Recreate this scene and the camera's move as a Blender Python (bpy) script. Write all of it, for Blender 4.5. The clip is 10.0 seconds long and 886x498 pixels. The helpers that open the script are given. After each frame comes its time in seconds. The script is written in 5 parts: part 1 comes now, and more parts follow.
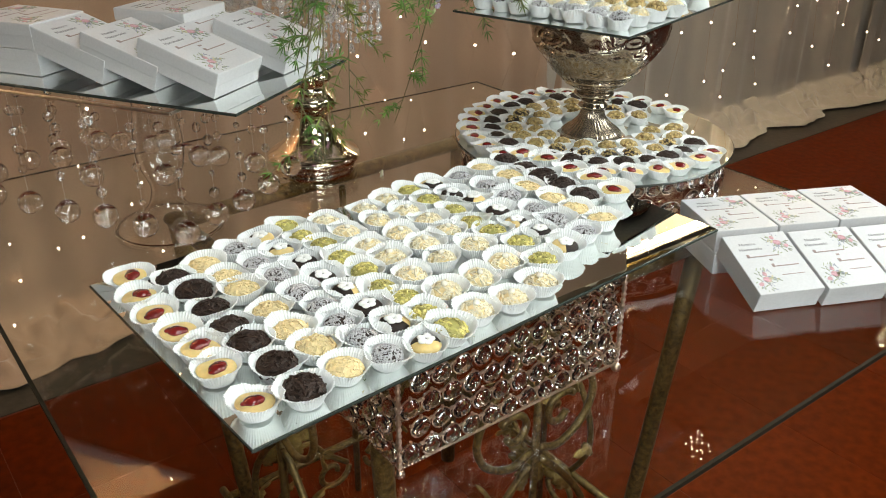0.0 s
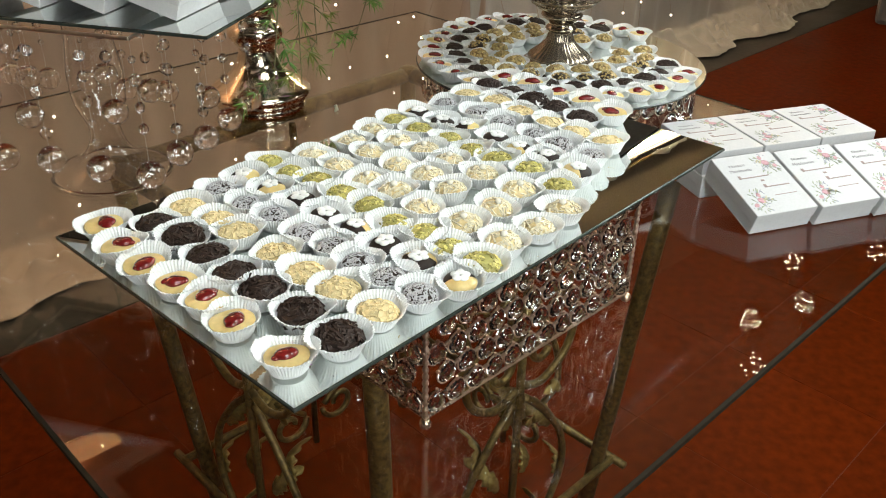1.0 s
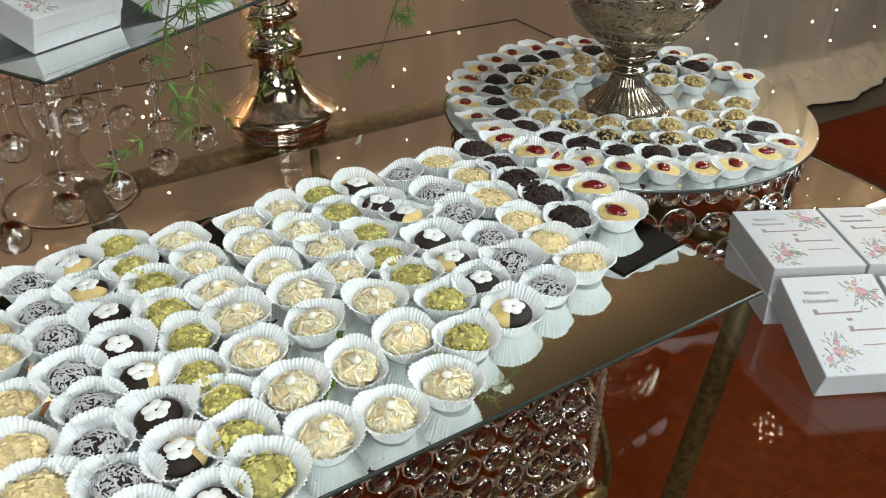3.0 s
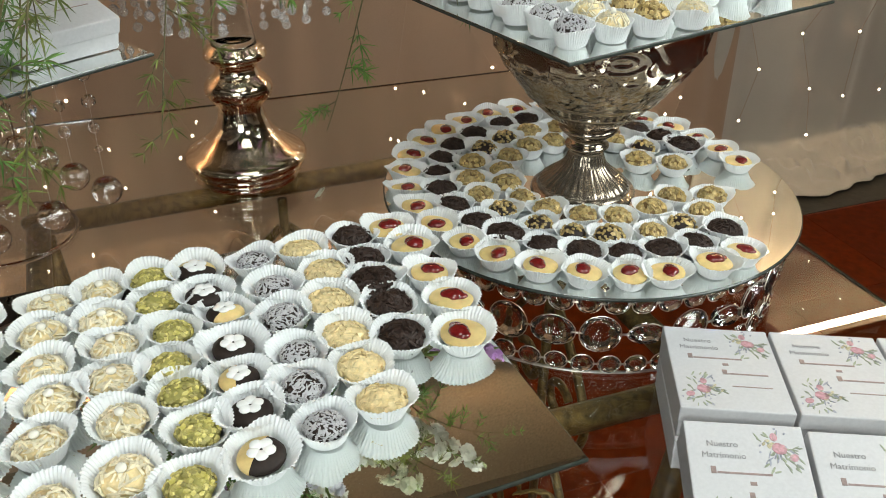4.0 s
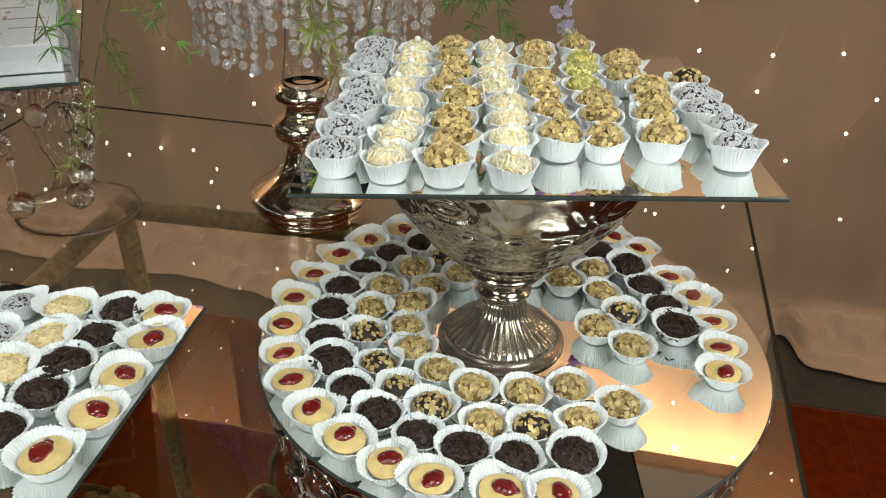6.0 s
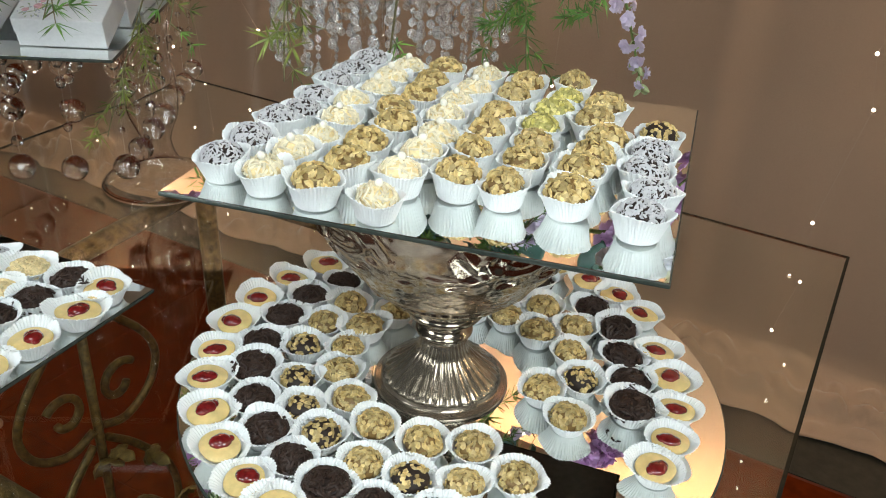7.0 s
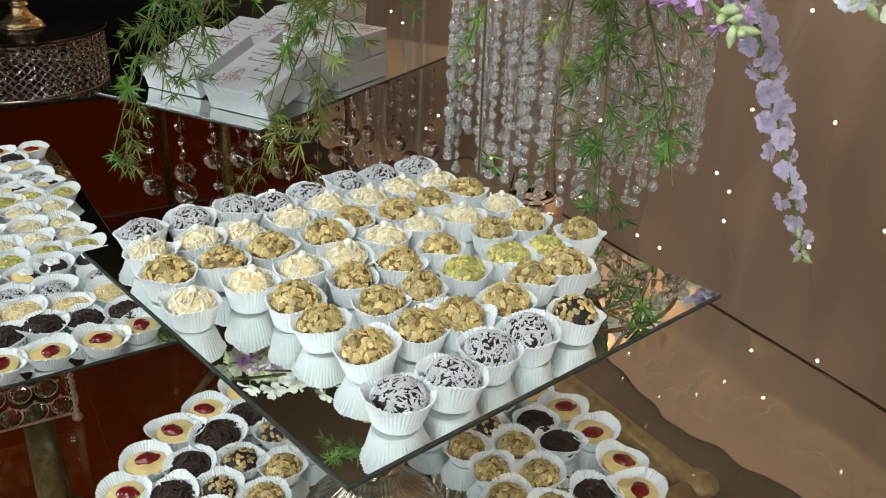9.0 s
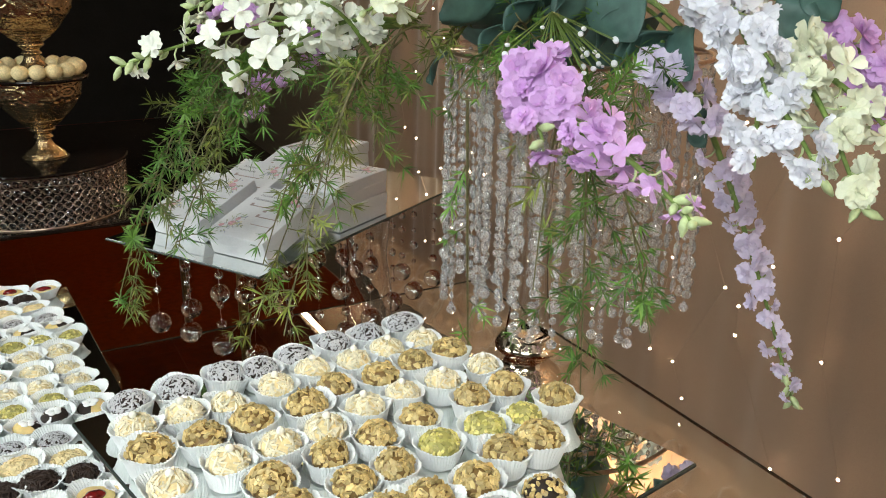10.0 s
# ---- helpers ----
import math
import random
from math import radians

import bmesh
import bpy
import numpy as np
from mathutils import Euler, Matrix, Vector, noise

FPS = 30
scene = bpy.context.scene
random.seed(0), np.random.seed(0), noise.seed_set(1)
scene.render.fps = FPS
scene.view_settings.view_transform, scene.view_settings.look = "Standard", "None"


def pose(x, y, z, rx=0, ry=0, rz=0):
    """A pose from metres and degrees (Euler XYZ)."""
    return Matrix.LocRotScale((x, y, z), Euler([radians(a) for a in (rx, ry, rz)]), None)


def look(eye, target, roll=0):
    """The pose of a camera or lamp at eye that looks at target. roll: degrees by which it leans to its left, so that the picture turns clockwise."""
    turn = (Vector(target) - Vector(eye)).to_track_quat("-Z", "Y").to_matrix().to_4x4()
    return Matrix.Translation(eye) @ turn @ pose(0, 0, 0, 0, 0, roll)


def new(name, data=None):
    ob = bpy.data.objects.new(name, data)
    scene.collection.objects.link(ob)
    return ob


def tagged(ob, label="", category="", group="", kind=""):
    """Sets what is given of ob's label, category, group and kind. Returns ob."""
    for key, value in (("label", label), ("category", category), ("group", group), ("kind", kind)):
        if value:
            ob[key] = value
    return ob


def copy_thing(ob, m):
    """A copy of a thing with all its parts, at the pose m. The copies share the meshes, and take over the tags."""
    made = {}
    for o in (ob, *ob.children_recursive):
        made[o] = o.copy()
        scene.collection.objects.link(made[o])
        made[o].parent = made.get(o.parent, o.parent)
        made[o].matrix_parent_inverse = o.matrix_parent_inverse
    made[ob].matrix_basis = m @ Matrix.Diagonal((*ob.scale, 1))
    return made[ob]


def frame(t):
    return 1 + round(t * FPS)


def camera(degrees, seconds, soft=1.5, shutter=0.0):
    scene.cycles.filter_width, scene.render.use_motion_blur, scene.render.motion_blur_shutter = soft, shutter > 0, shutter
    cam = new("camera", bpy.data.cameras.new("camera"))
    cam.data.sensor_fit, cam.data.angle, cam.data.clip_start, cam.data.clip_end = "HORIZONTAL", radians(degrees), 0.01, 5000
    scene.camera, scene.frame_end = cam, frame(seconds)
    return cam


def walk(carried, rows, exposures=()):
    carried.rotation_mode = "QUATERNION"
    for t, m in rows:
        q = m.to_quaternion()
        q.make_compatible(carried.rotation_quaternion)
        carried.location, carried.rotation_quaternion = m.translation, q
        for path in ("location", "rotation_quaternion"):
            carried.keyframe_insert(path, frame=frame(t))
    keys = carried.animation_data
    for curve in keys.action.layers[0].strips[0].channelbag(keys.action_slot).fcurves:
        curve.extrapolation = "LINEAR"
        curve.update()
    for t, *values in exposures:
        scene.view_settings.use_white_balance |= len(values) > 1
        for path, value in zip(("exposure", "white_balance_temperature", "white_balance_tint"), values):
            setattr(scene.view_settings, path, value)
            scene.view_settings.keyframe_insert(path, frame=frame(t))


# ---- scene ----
cam = camera(54.8, 10.0, 1.0)
PATH = [
    (0, (0.057, 0.033, 1.357), (-0.076, 1.818, 0.463), 0.2),
    (0.5, (-0.021, 0.04, 1.339), (0.013, 1.804, 0.398), -0.1),
    (1, (-0.05, 0.089, 1.311), (0.044, 1.816, 0.307), 1.1),
    (1.5, (-0.021, 0.165, 1.299), (0.019, 1.873, 0.26), 2.3),
    (2, (0.044, 0.229, 1.297), (-0.064, 1.922, 0.238), 1.9),
    (2.2, (0.067, 0.248, 1.296), (-0.093, 1.934, 0.232), 1.5),
    (3.3, (0.215, 0.435, 1.307), (-0.177, 2.098, 0.267), 0.4),
    (3.5, (0.245, 0.466, 1.314), (-0.2, 2.12, 0.282), 0.4),
    (4, (0.361, 0.555, 1.318), (-0.249, 2.161, 0.294), 0.7),
    (4.5, (0.501, 0.651, 1.33), (-0.292, 2.167, 0.295), 1.5),
    (5, (0.572, 0.758, 1.323), (-0.412, 2.144, 0.269), 2.6),
    (5.5, (0.626, 0.875, 1.328), (-0.551, 2.119, 0.296), 2.3),
    (6, (0.677, 0.984, 1.349), (-0.703, 2.03, 0.347), 1.8),
    (6.2, (0.702, 1.033, 1.347), (-0.748, 1.992, 0.36), 2.0),
    (7.3, (0.748, 1.255, 1.354), (-0.915, 1.751, 0.36), 3.7),
    (7.5, (0.732, 1.294, 1.355), (-0.961, 1.697, 0.37), 3.4),
    (8, (0.7, 1.374, 1.371), (-1.041, 1.522, 0.399), 2.2),
    (8.5, (0.697, 1.455, 1.377), (-1.061, 1.337, 0.432), 2.0),
    (9, (0.708, 1.557, 1.381), (-1.057, 1.223, 0.502), 2.4),
    (9.5, (0.715, 1.587, 1.403), (-1.075, 1.171, 0.613), 1.7),
    (10, (0.698, 1.587, 1.437), (-1.141, 1.177, 0.766), 0.9),
]
walk(cam, [(t, look(eye, target, roll)) for t, eye, target, roll in PATH],
     ((0, 0.05, 7400, 11), (1, 0.05, 7400, 11), (2, -0.05, 7050, 11), (3.5, -0.25, 7150, 11), (4.2, -0.22, 7400, 11), (5, 0.05, 7600, 11), (6, -0.2, 7300, 11), (7.5, -0.16, 6900, 11), (8.5, -0.3, 6900, 11), (9.2, -0.29, 6900, 11), (10, -0.05, 7200, 11)))

# ---- light ----
TURN_DEG = 41.5
AX = Matrix.Rotation(radians(TURN_DEG), 4, "Z")


def at(u, v, z, rx=0, ry=0, rz=0):
    """A pose in the table's own axes: u along its front edge, v towards the curtain."""
    return AX @ pose(u, v, z, rx, ry, rz)


world = bpy.data.worlds.new("hall_world")
world.use_nodes = True
world.node_tree.nodes["Background"].inputs[0].default_value = (0.02, 0.016, 0.012, 1)
world.node_tree.nodes["Background"].inputs[1].default_value = 0.3
scene.world = world


def area_lamp(name, m, sx, sy, watts, colour):
    data = bpy.data.lights.new(name, "AREA")
    data.shape, data.size, data.size_y, data.energy, data.color = "RECTANGLE", sx, sy, watts, colour
    ob = new(name, data)
    ob.matrix_world = m
    return ob


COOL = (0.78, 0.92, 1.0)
# added fill: lamps hung behind the walk, aimed at the table, and dim ceiling panels
FILL_PANELS = [((0.1, -0.75, 1.6), (0.6, 0.7, 0.88), 22.5), ((2.0, 0.18, 1.87), (1.0, 0.95, 1.05), 25)]
CEIL_FILLS = [(1.5, -2.4, 14), (0.75, -0.1, 18)]
for eye, target, watts in FILL_PANELS:
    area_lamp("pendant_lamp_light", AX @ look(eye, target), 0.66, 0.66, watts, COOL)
for lu, lv, watts in CEIL_FILLS:
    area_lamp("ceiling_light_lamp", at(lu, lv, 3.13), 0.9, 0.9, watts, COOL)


# ---- materials ----
def rgb(c, k=1.0):
    return (c[0] * k, c[1] * k, c[2] * k, 1)


def surf(name, colour, rough=0.5, metal=0.0, scale=60.0, vary=0.25, bump=0.15, second=None, mix=0.5, wear=0.12,
         piece=0.0, island=0.0, transmission=0.0, ior=1.45, coat=0.0, shine=0.5, sub=0.0, sheen=0.0, big=6.0):
    """A principled surface with variation at two scales, fine relief and a random tone for each object."""
    m = bpy.data.materials.new(name)
    m.use_nodes = True
    t = m.node_tree
    nd, ln = t.nodes, t.links
    b = nd["Principled BSDF"]
    tc = nd.new("ShaderNodeTexCoord")
    fine, wide = nd.new("ShaderNodeTexNoise"), nd.new("ShaderNodeTexNoise")
    fine.inputs["Scale"].default_value, wide.inputs["Scale"].default_value = scale, big
    fine.inputs["Detail"].default_value, wide.inputs["Detail"].default_value = 6, 4
    ln.new(tc.outputs["Object"], fine.inputs["Vector"])
    ln.new(tc.outputs["Object"], wide.inputs["Vector"])
    ramp = nd.new("ShaderNodeValToRGB")
    ramp.color_ramp.elements[0].position, ramp.color_ramp.elements[1].position = mix - 0.18, mix + 0.18
    ramp.color_ramp.elements[0].color = rgb(colour, 1 - vary) if second is None else rgb(second)
    ramp.color_ramp.elements[1].color = rgb(colour, 1 + 0.4 * vary) if second is None else rgb(colour)
    ln.new(fine.outputs["Fac"], ramp.inputs["Fac"])
    tone = nd.new("ShaderNodeMapRange")
    tone.inputs["To Min"].default_value, tone.inputs["To Max"].default_value = 1 - wear, 1 + wear
    ln.new(wide.outputs["Fac"], tone.inputs["Value"])
    last = tone.outputs["Result"]
    if piece:
        info, pr, mul = nd.new("ShaderNodeObjectInfo"), nd.new("ShaderNodeMapRange"), nd.new("ShaderNodeMath")
        pr.inputs["To Min"].default_value, pr.inputs["To Max"].default_value = 1 - piece, 1 + piece
        mul.operation = "MULTIPLY"
        ln.new(info.outputs["Random"], pr.inputs["Value"])
        ln.new(pr.outputs["Result"], mul.inputs[0])
        ln.new(last, mul.inputs[1])
        last = mul.outputs["Value"]
    if island:
        geo, ir, im = nd.new("ShaderNodeNewGeometry"), nd.new("ShaderNodeMapRange"), nd.new("ShaderNodeMath")
        ir.inputs["To Min"].default_value, ir.inputs["To Max"].default_value = 1 - island, 1 + island
        im.operation = "MULTIPLY"
        ln.new(geo.outputs["Random Per Island"], ir.inputs["Value"])
        ln.new(ir.outputs["Result"], im.inputs[0])
        ln.new(last, im.inputs[1])
        last = im.outputs["Value"]
    hsv = nd.new("ShaderNodeHueSaturation")
    ln.new(ramp.outputs["Color"], hsv.inputs["Color"])
    ln.new(last, hsv.inputs["Value"])
    ln.new(hsv.outputs["Color"], b.inputs["Base Color"])
    rr = nd.new("ShaderNodeMapRange")
    rr.inputs["To Min"].default_value, rr.inputs["To Max"].default_value = rough * 0.8, min(1, rough * 1.25)
    ln.new(wide.outputs["Fac"], rr.inputs["Value"])
    ln.new(rr.outputs["Result"], b.inputs["Roughness"])
    b.inputs["Metallic"].default_value = metal
    b.inputs["IOR"].default_value = ior
    b.inputs["Transmission Weight"].default_value = transmission
    b.inputs["Specular IOR Level"].default_value = shine
    b.inputs["Coat Weight"].default_value = coat
    b.inputs["Coat Roughness"].default_value = 0.05
    b.inputs["Sheen Weight"].default_value = sheen
    if sub:
        b.inputs["Subsurface Weight"].default_value = sub
        b.inputs["Subsurface Radius"].default_value = (0.006, 0.004, 0.002)
        b.inputs["Subsurface Scale"].default_value = 0.6
    if bump:
        bp = nd.new("ShaderNodeBump")
        bp.inputs["Strength"].default_value = bump
        bp.inputs["Distance"].default_value = 0.25 / scale
        ln.new(fine.outputs["Fac"], bp.inputs["Height"])
        ln.new(bp.outputs["Normal"], b.inputs["Normal"])
    return m


def petal_surface(name, colour, second, through_part=0.25, piece=0.07):
    """A thin soft leaf of petal or paper: matt, part of the light shines through it."""
    m = surf(name, colour, 0.65, scale=45, vary=0.1, bump=0.05, second=second, mix=0.42, piece=piece, shine=0.2)
    nd, ln = m.node_tree.nodes, m.node_tree.links
    thin, mixer = nd.new("ShaderNodeBsdfTranslucent"), nd.new("ShaderNodeMixShader")
    thin.inputs["Color"].default_value = rgb(colour)
    mixer.inputs["Fac"].default_value = through_part
    ln.new(nd["Principled BSDF"].outputs["BSDF"], mixer.inputs[1])
    ln.new(thin.outputs["BSDF"], mixer.inputs[2])
    ln.new(mixer.outputs["Shader"], nd["Material Output"].inputs["Surface"])
    return m


def glow(name, colour, strength):
    m = bpy.data.materials.new(name)
    m.use_nodes = True
    b = m.node_tree.nodes["Principled BSDF"]
    b.inputs["Base Color"].default_value = rgb(colour)
    b.inputs["Emission Color"].default_value = rgb(colour)
    b.inputs["Emission Strength"].default_value = strength
    return m


def mirror(name):
    m = bpy.data.materials.new(name)
    m.use_nodes = True
    nd, ln = m.node_tree.nodes, m.node_tree.links
    b = nd["Principled BSDF"]
    b.inputs["Base Color"].default_value = (0.86, 0.89, 0.87, 1)
    b.inputs["Metallic"].default_value = 1
    n, r = nd.new("ShaderNodeTexNoise"), nd.new("ShaderNodeMapRange")
    n.inputs["Scale"].default_value, n.inputs["Detail"].default_value = 25, 5
    r.inputs["From Min"].default_value, r.inputs["From Max"].default_value = 0.5, 0.8
    r.inputs["To Min"].default_value, r.inputs["To Max"].default_value = 0.008, 0.05
    ln.new(n.outputs["Fac"], r.inputs["Value"])
    ln.new(r.outputs["Result"], b.inputs["Roughness"])
    return m


def clear(name, tint=(1, 1, 1), ior=1.5, rough=0.0):
    m = bpy.data.materials.new(name)
    m.use_nodes = True
    b = m.node_tree.nodes["Principled BSDF"]
    b.inputs["Base Color"].default_value = rgb(tint)
    b.inputs["Transmission Weight"].default_value = 1
    b.inputs["IOR"].default_value, b.inputs["Roughness"].default_value = ior, rough
    return m


M_TILE = surf("red_clay_tile", (0.1, 0.0125, 0.0012), 0.4, shine=0.04, scale=35, vary=0.3, bump=0.06, piece=0.1, coat=0.0, big=4)
M_GROUT = surf("grout", (0.12, 0.019, 0.005), 0.85, scale=120)
M_BAND = surf("dark_slate_border", (0.04, 0.032, 0.022), 0.4, scale=40, vary=0.35, big=5)
M_WALL = surf("painted_plaster", (0.2, 0.15, 0.1), 0.85, scale=90, bump=0.1)
M_DARKWALL = surf("dark_panelling", (0.012, 0.009, 0.007), 0.7, scale=60)
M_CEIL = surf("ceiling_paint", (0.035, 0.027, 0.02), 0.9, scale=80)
M_CLOTH = surf("taupe_voile", (0.37, 0.23, 0.147), 0.85, scale=700, vary=0.18, bump=0.2, sheen=0.35, wear=0.1, big=3)
M_IVORY = surf("ivory_voile", (0.46, 0.4, 0.33), 0.85, scale=700, vary=0.18, bump=0.2, sheen=0.35, wear=0.1, big=3)
M_GREYCLOTH = surf("grey_chair_cloth", (0.16, 0.15, 0.14), 0.8, scale=400, vary=0.2, sheen=0.2)
M_GLASS = clear("clear_float_glass", (0.91, 0.93, 0.89))
M_EDGE = surf("dark_glass_edge", (0.035, 0.042, 0.036), 0.25, scale=200, shine=0.4)
M_RIM = surf("dark_ground_glass_rim", (0.022, 0.017, 0.011), 0.6, scale=200, shine=0.08)
M_THIN = clear("thin_blown_glass", (1, 1, 1), 1.45)
M_MIRROR = mirror("silvered_mirror")
M_CRYSTAL = clear("cut_crystal", (1.0, 0.985, 0.97), 1.45)
M_CRYSTAL.node_tree.nodes["Principled BSDF"].inputs["Transmission Weight"].default_value = 0.995
M_BEAD = clear("cut_bead_glass", (0.99, 0.98, 0.97), 1.3, 0.03)
M_BEAD.node_tree.nodes["Principled BSDF"].inputs["Transmission Weight"].default_value = 0.8
M_BALL = clear("clear_crystal_ball", (1.0, 1.0, 1.0), 1.33, 0.06)
M_BALL.node_tree.nodes["Principled BSDF"].inputs["Transmission Weight"].default_value = 1.0
M_BALL.node_tree.nodes["Principled BSDF"].inputs["Coat Weight"].default_value = 1.0
M_WIRE = surf("silvered_wire", (0.82, 0.75, 0.67), 0.32, 1.0, scale=200, vary=0.2, bump=0.05)
M_BRONZE = surf("rose_bronze_wire", (0.62, 0.44, 0.32), 0.28, 1.0, scale=200, vary=0.2, bump=0.05)
M_GOLD = surf("rose_gold_plating", (1.0, 0.85, 0.68), 0.12, 1.0, scale=90, vary=0.12, bump=0.03, big=14)
M_IRON = surf("antique_gold_iron", (0.22, 0.14, 0.045), 0.42, 0.55, scale=110, vary=0.5, bump=0.3, second=(0.07, 0.042, 0.016), big=9)
M_PEWTER = surf("silvered_pressed_glass", (0.29, 0.24, 0.185), 0.2, 0.75, scale=90, vary=0.25, bump=0.06, big=20)
M_GILT = surf("gilded_iron_leaf", (0.3, 0.2, 0.065), 0.48, 0.6, scale=110, vary=0.5, bump=0.3, second=(0.16, 0.1, 0.03), big=12)
M_SILVER = surf("pewter_silvered_glass", (0.45, 0.375, 0.295), 0.17, 0.95, scale=70, vary=0.3, bump=0.08, big=20)
M_PAPER = petal_surface("white_baking_paper", (0.93, 0.94, 0.94), (0.9, 0.91, 0.91), 0.32, 0.0)
M_CARTON = surf("white_card", (0.57, 0.56, 0.565), 0.55, scale=350, vary=0.05, bump=0.06, wear=0.04)
M_INK = surf("grey_print_ink", (0.26, 0.25, 0.25), 0.6, scale=300)
M_GOLDINK = surf("rose_gold_print_ink", (0.32, 0.23, 0.21), 0.45, scale=300)
M_ROSE = surf("pink_print_ink", (0.6, 0.32, 0.35), 0.6, scale=260, vary=0.4)
M_LEAFINK = surf("olive_print_ink", (0.33, 0.36, 0.26), 0.6, scale=260, vary=0.4)
M_BLUEINK = surf("blue_grey_print_ink", (0.36, 0.37, 0.43), 0.6, scale=260, vary=0.4)
M_YELLOWINK = surf("yellow_print_ink", (0.62, 0.54, 0.34), 0.6, scale=260, vary=0.4)
M_CUSTARD = surf("caramel_custard", (0.74, 0.55, 0.24), 0.3, scale=180, vary=0.12, bump=0.08, piece=0.08, sub=0.2)
M_JAM = surf("dark_red_jam", (0.17, 0.01, 0.01), 0.12, scale=220, vary=0.4, bump=0.1, coat=0.6)
M_CHOC = surf("dark_chocolate", (0.022, 0.011, 0.007), 0.65, scale=300, vary=0.35, bump=0.2)
M_SHAV = surf("chocolate_shavings", (0.034, 0.016, 0.01), 0.62, scale=300, vary=0.4, bump=0.2)
M_CREAM = surf("pale_almond_crumb", (0.77, 0.61, 0.33), 0.5, scale=260, vary=0.25, bump=0.3, piece=0.06, island=0.15)
M_PALE = surf("ivory_almond_flakes", (0.81, 0.72, 0.52), 0.45, scale=260, vary=0.2, bump=0.2, piece=0.06, island=0.16)
M_WHITE = surf("white_coconut_flakes", (0.53, 0.52, 0.53), 0.6, scale=260, vary=0.1)
M_PIST = surf("chopped_pistachio", (0.64, 0.55, 0.22), 0.55, scale=240, vary=0.45, second=(0.42, 0.37, 0.09), bump=0.3, piece=0.08, island=0.45)
M_PISTBALL = surf("pistachio_paste", (0.4, 0.36, 0.11), 0.6, scale=200, vary=0.3, bump=0.3)
M_NUT = surf("toasted_chopped_peanut", (0.58, 0.45, 0.21), 0.5, scale=220, vary=0.4, second=(0.38, 0.25, 0.085), bump=0.3, piece=0.12, island=0.4)
M_NUTBALL = surf("peanut_fudge", (0.21, 0.12, 0.037), 0.5, scale=200, vary=0.3, bump=0.2)
M_ICING = surf("white_icing", (0.86, 0.85, 0.83), 0.5, scale=300, vary=0.05)
M_PEARL = surf("sugar_pearl", (0.82, 0.78, 0.68), 0.15, scale=200, vary=0.05, coat=0.5)
M_STEM = surf("green_stem", (0.16, 0.24, 0.055), 0.55, scale=150, vary=0.3)
M_FERN = surf("fern_needles", (0.13, 0.25, 0.04), 0.5, scale=30, vary=0.5, piece=0.25, second=(0.06, 0.16, 0.028), island=0.35)
M_FERNY = surf("olive_fern_needles", (0.2, 0.23, 0.045), 0.5, scale=30, vary=0.5, piece=0.2, second=(0.1, 0.13, 0.025), island=0.35)
M_TWIG = surf("brown_green_twig", (0.14, 0.12, 0.05), 0.6, scale=150, vary=0.4)
M_AMBER = surf("amber_tinted_glass", (0.5, 0.36, 0.2), 0.1, 0.9, scale=130, vary=0.6, bump=0.9, big=20)
M_EUCA = surf("blue_green_leaf", (0.055, 0.12, 0.1), 0.5, scale=70, vary=0.3, bump=0.12, piece=0.15)
M_PETALW = petal_surface("white_petals", (0.9, 0.9, 0.84), (0.82, 0.84, 0.68))
M_PETALL = petal_surface("lilac_petals", (0.83, 0.75, 0.87), (0.71, 0.61, 0.82))
M_PETALP = petal_surface("mauve_petals", (0.76, 0.5, 0.79), (0.6, 0.32, 0.65))
M_PETALB = petal_surface("blush_white_petals", (0.89, 0.89, 0.92), (0.8, 0.78, 0.88))
M_PETALC = petal_surface("cream_green_petals", (0.87, 0.87, 0.73), (0.74, 0.79, 0.54))
M_BUD = surf("green_flower_buds", (0.5, 0.58, 0.3), 0.6, scale=150, vary=0.3)
M_TUBE = glow("warm_tube_glow", (1.0, 0.85, 0.6), 110)
M_PANEL = glow("ceiling_panel_glow", (0.9, 0.98, 1.0), 3)
M_DOT = glow("fairy_bulb_glow", (1.0, 0.88, 0.7), 40)
M_FARGLASS = surf("dark_tinted_glass", (0.012, 0.008, 0.006), 0.08, scale=60, shine=0.4)
M_BACK = surf("grey_mirror_backing", (0.07, 0.065, 0.055), 0.5, scale=150)
M_LED = glow("led_bulb_glow", (1.0, 0.84, 0.6), 65)


# ---- mesh helpers ----
def block(bm, x0, x1, y0, y1, z0, z1, bevel=0.0):
    made = bmesh.ops.create_cube(bm, size=1.0, matrix=Matrix.LocRotScale(((x0 + x1) / 2, (y0 + y1) / 2, (z0 + z1) / 2), None, (x1 - x0, y1 - y0, z1 - z0)))
    if bevel:
        edges = {e for v in made["verts"] for e in v.link_edges}
        bmesh.ops.bevel(bm, geom=list(edges), offset=bevel, segments=2, profile=0.5, affect="EDGES")
    return bm


def slab(x0, x1, y0, y1, z0, z1, bevel=0.0):
    return block(bmesh.new(), x0, x1, y0, y1, z0, z1, bevel)


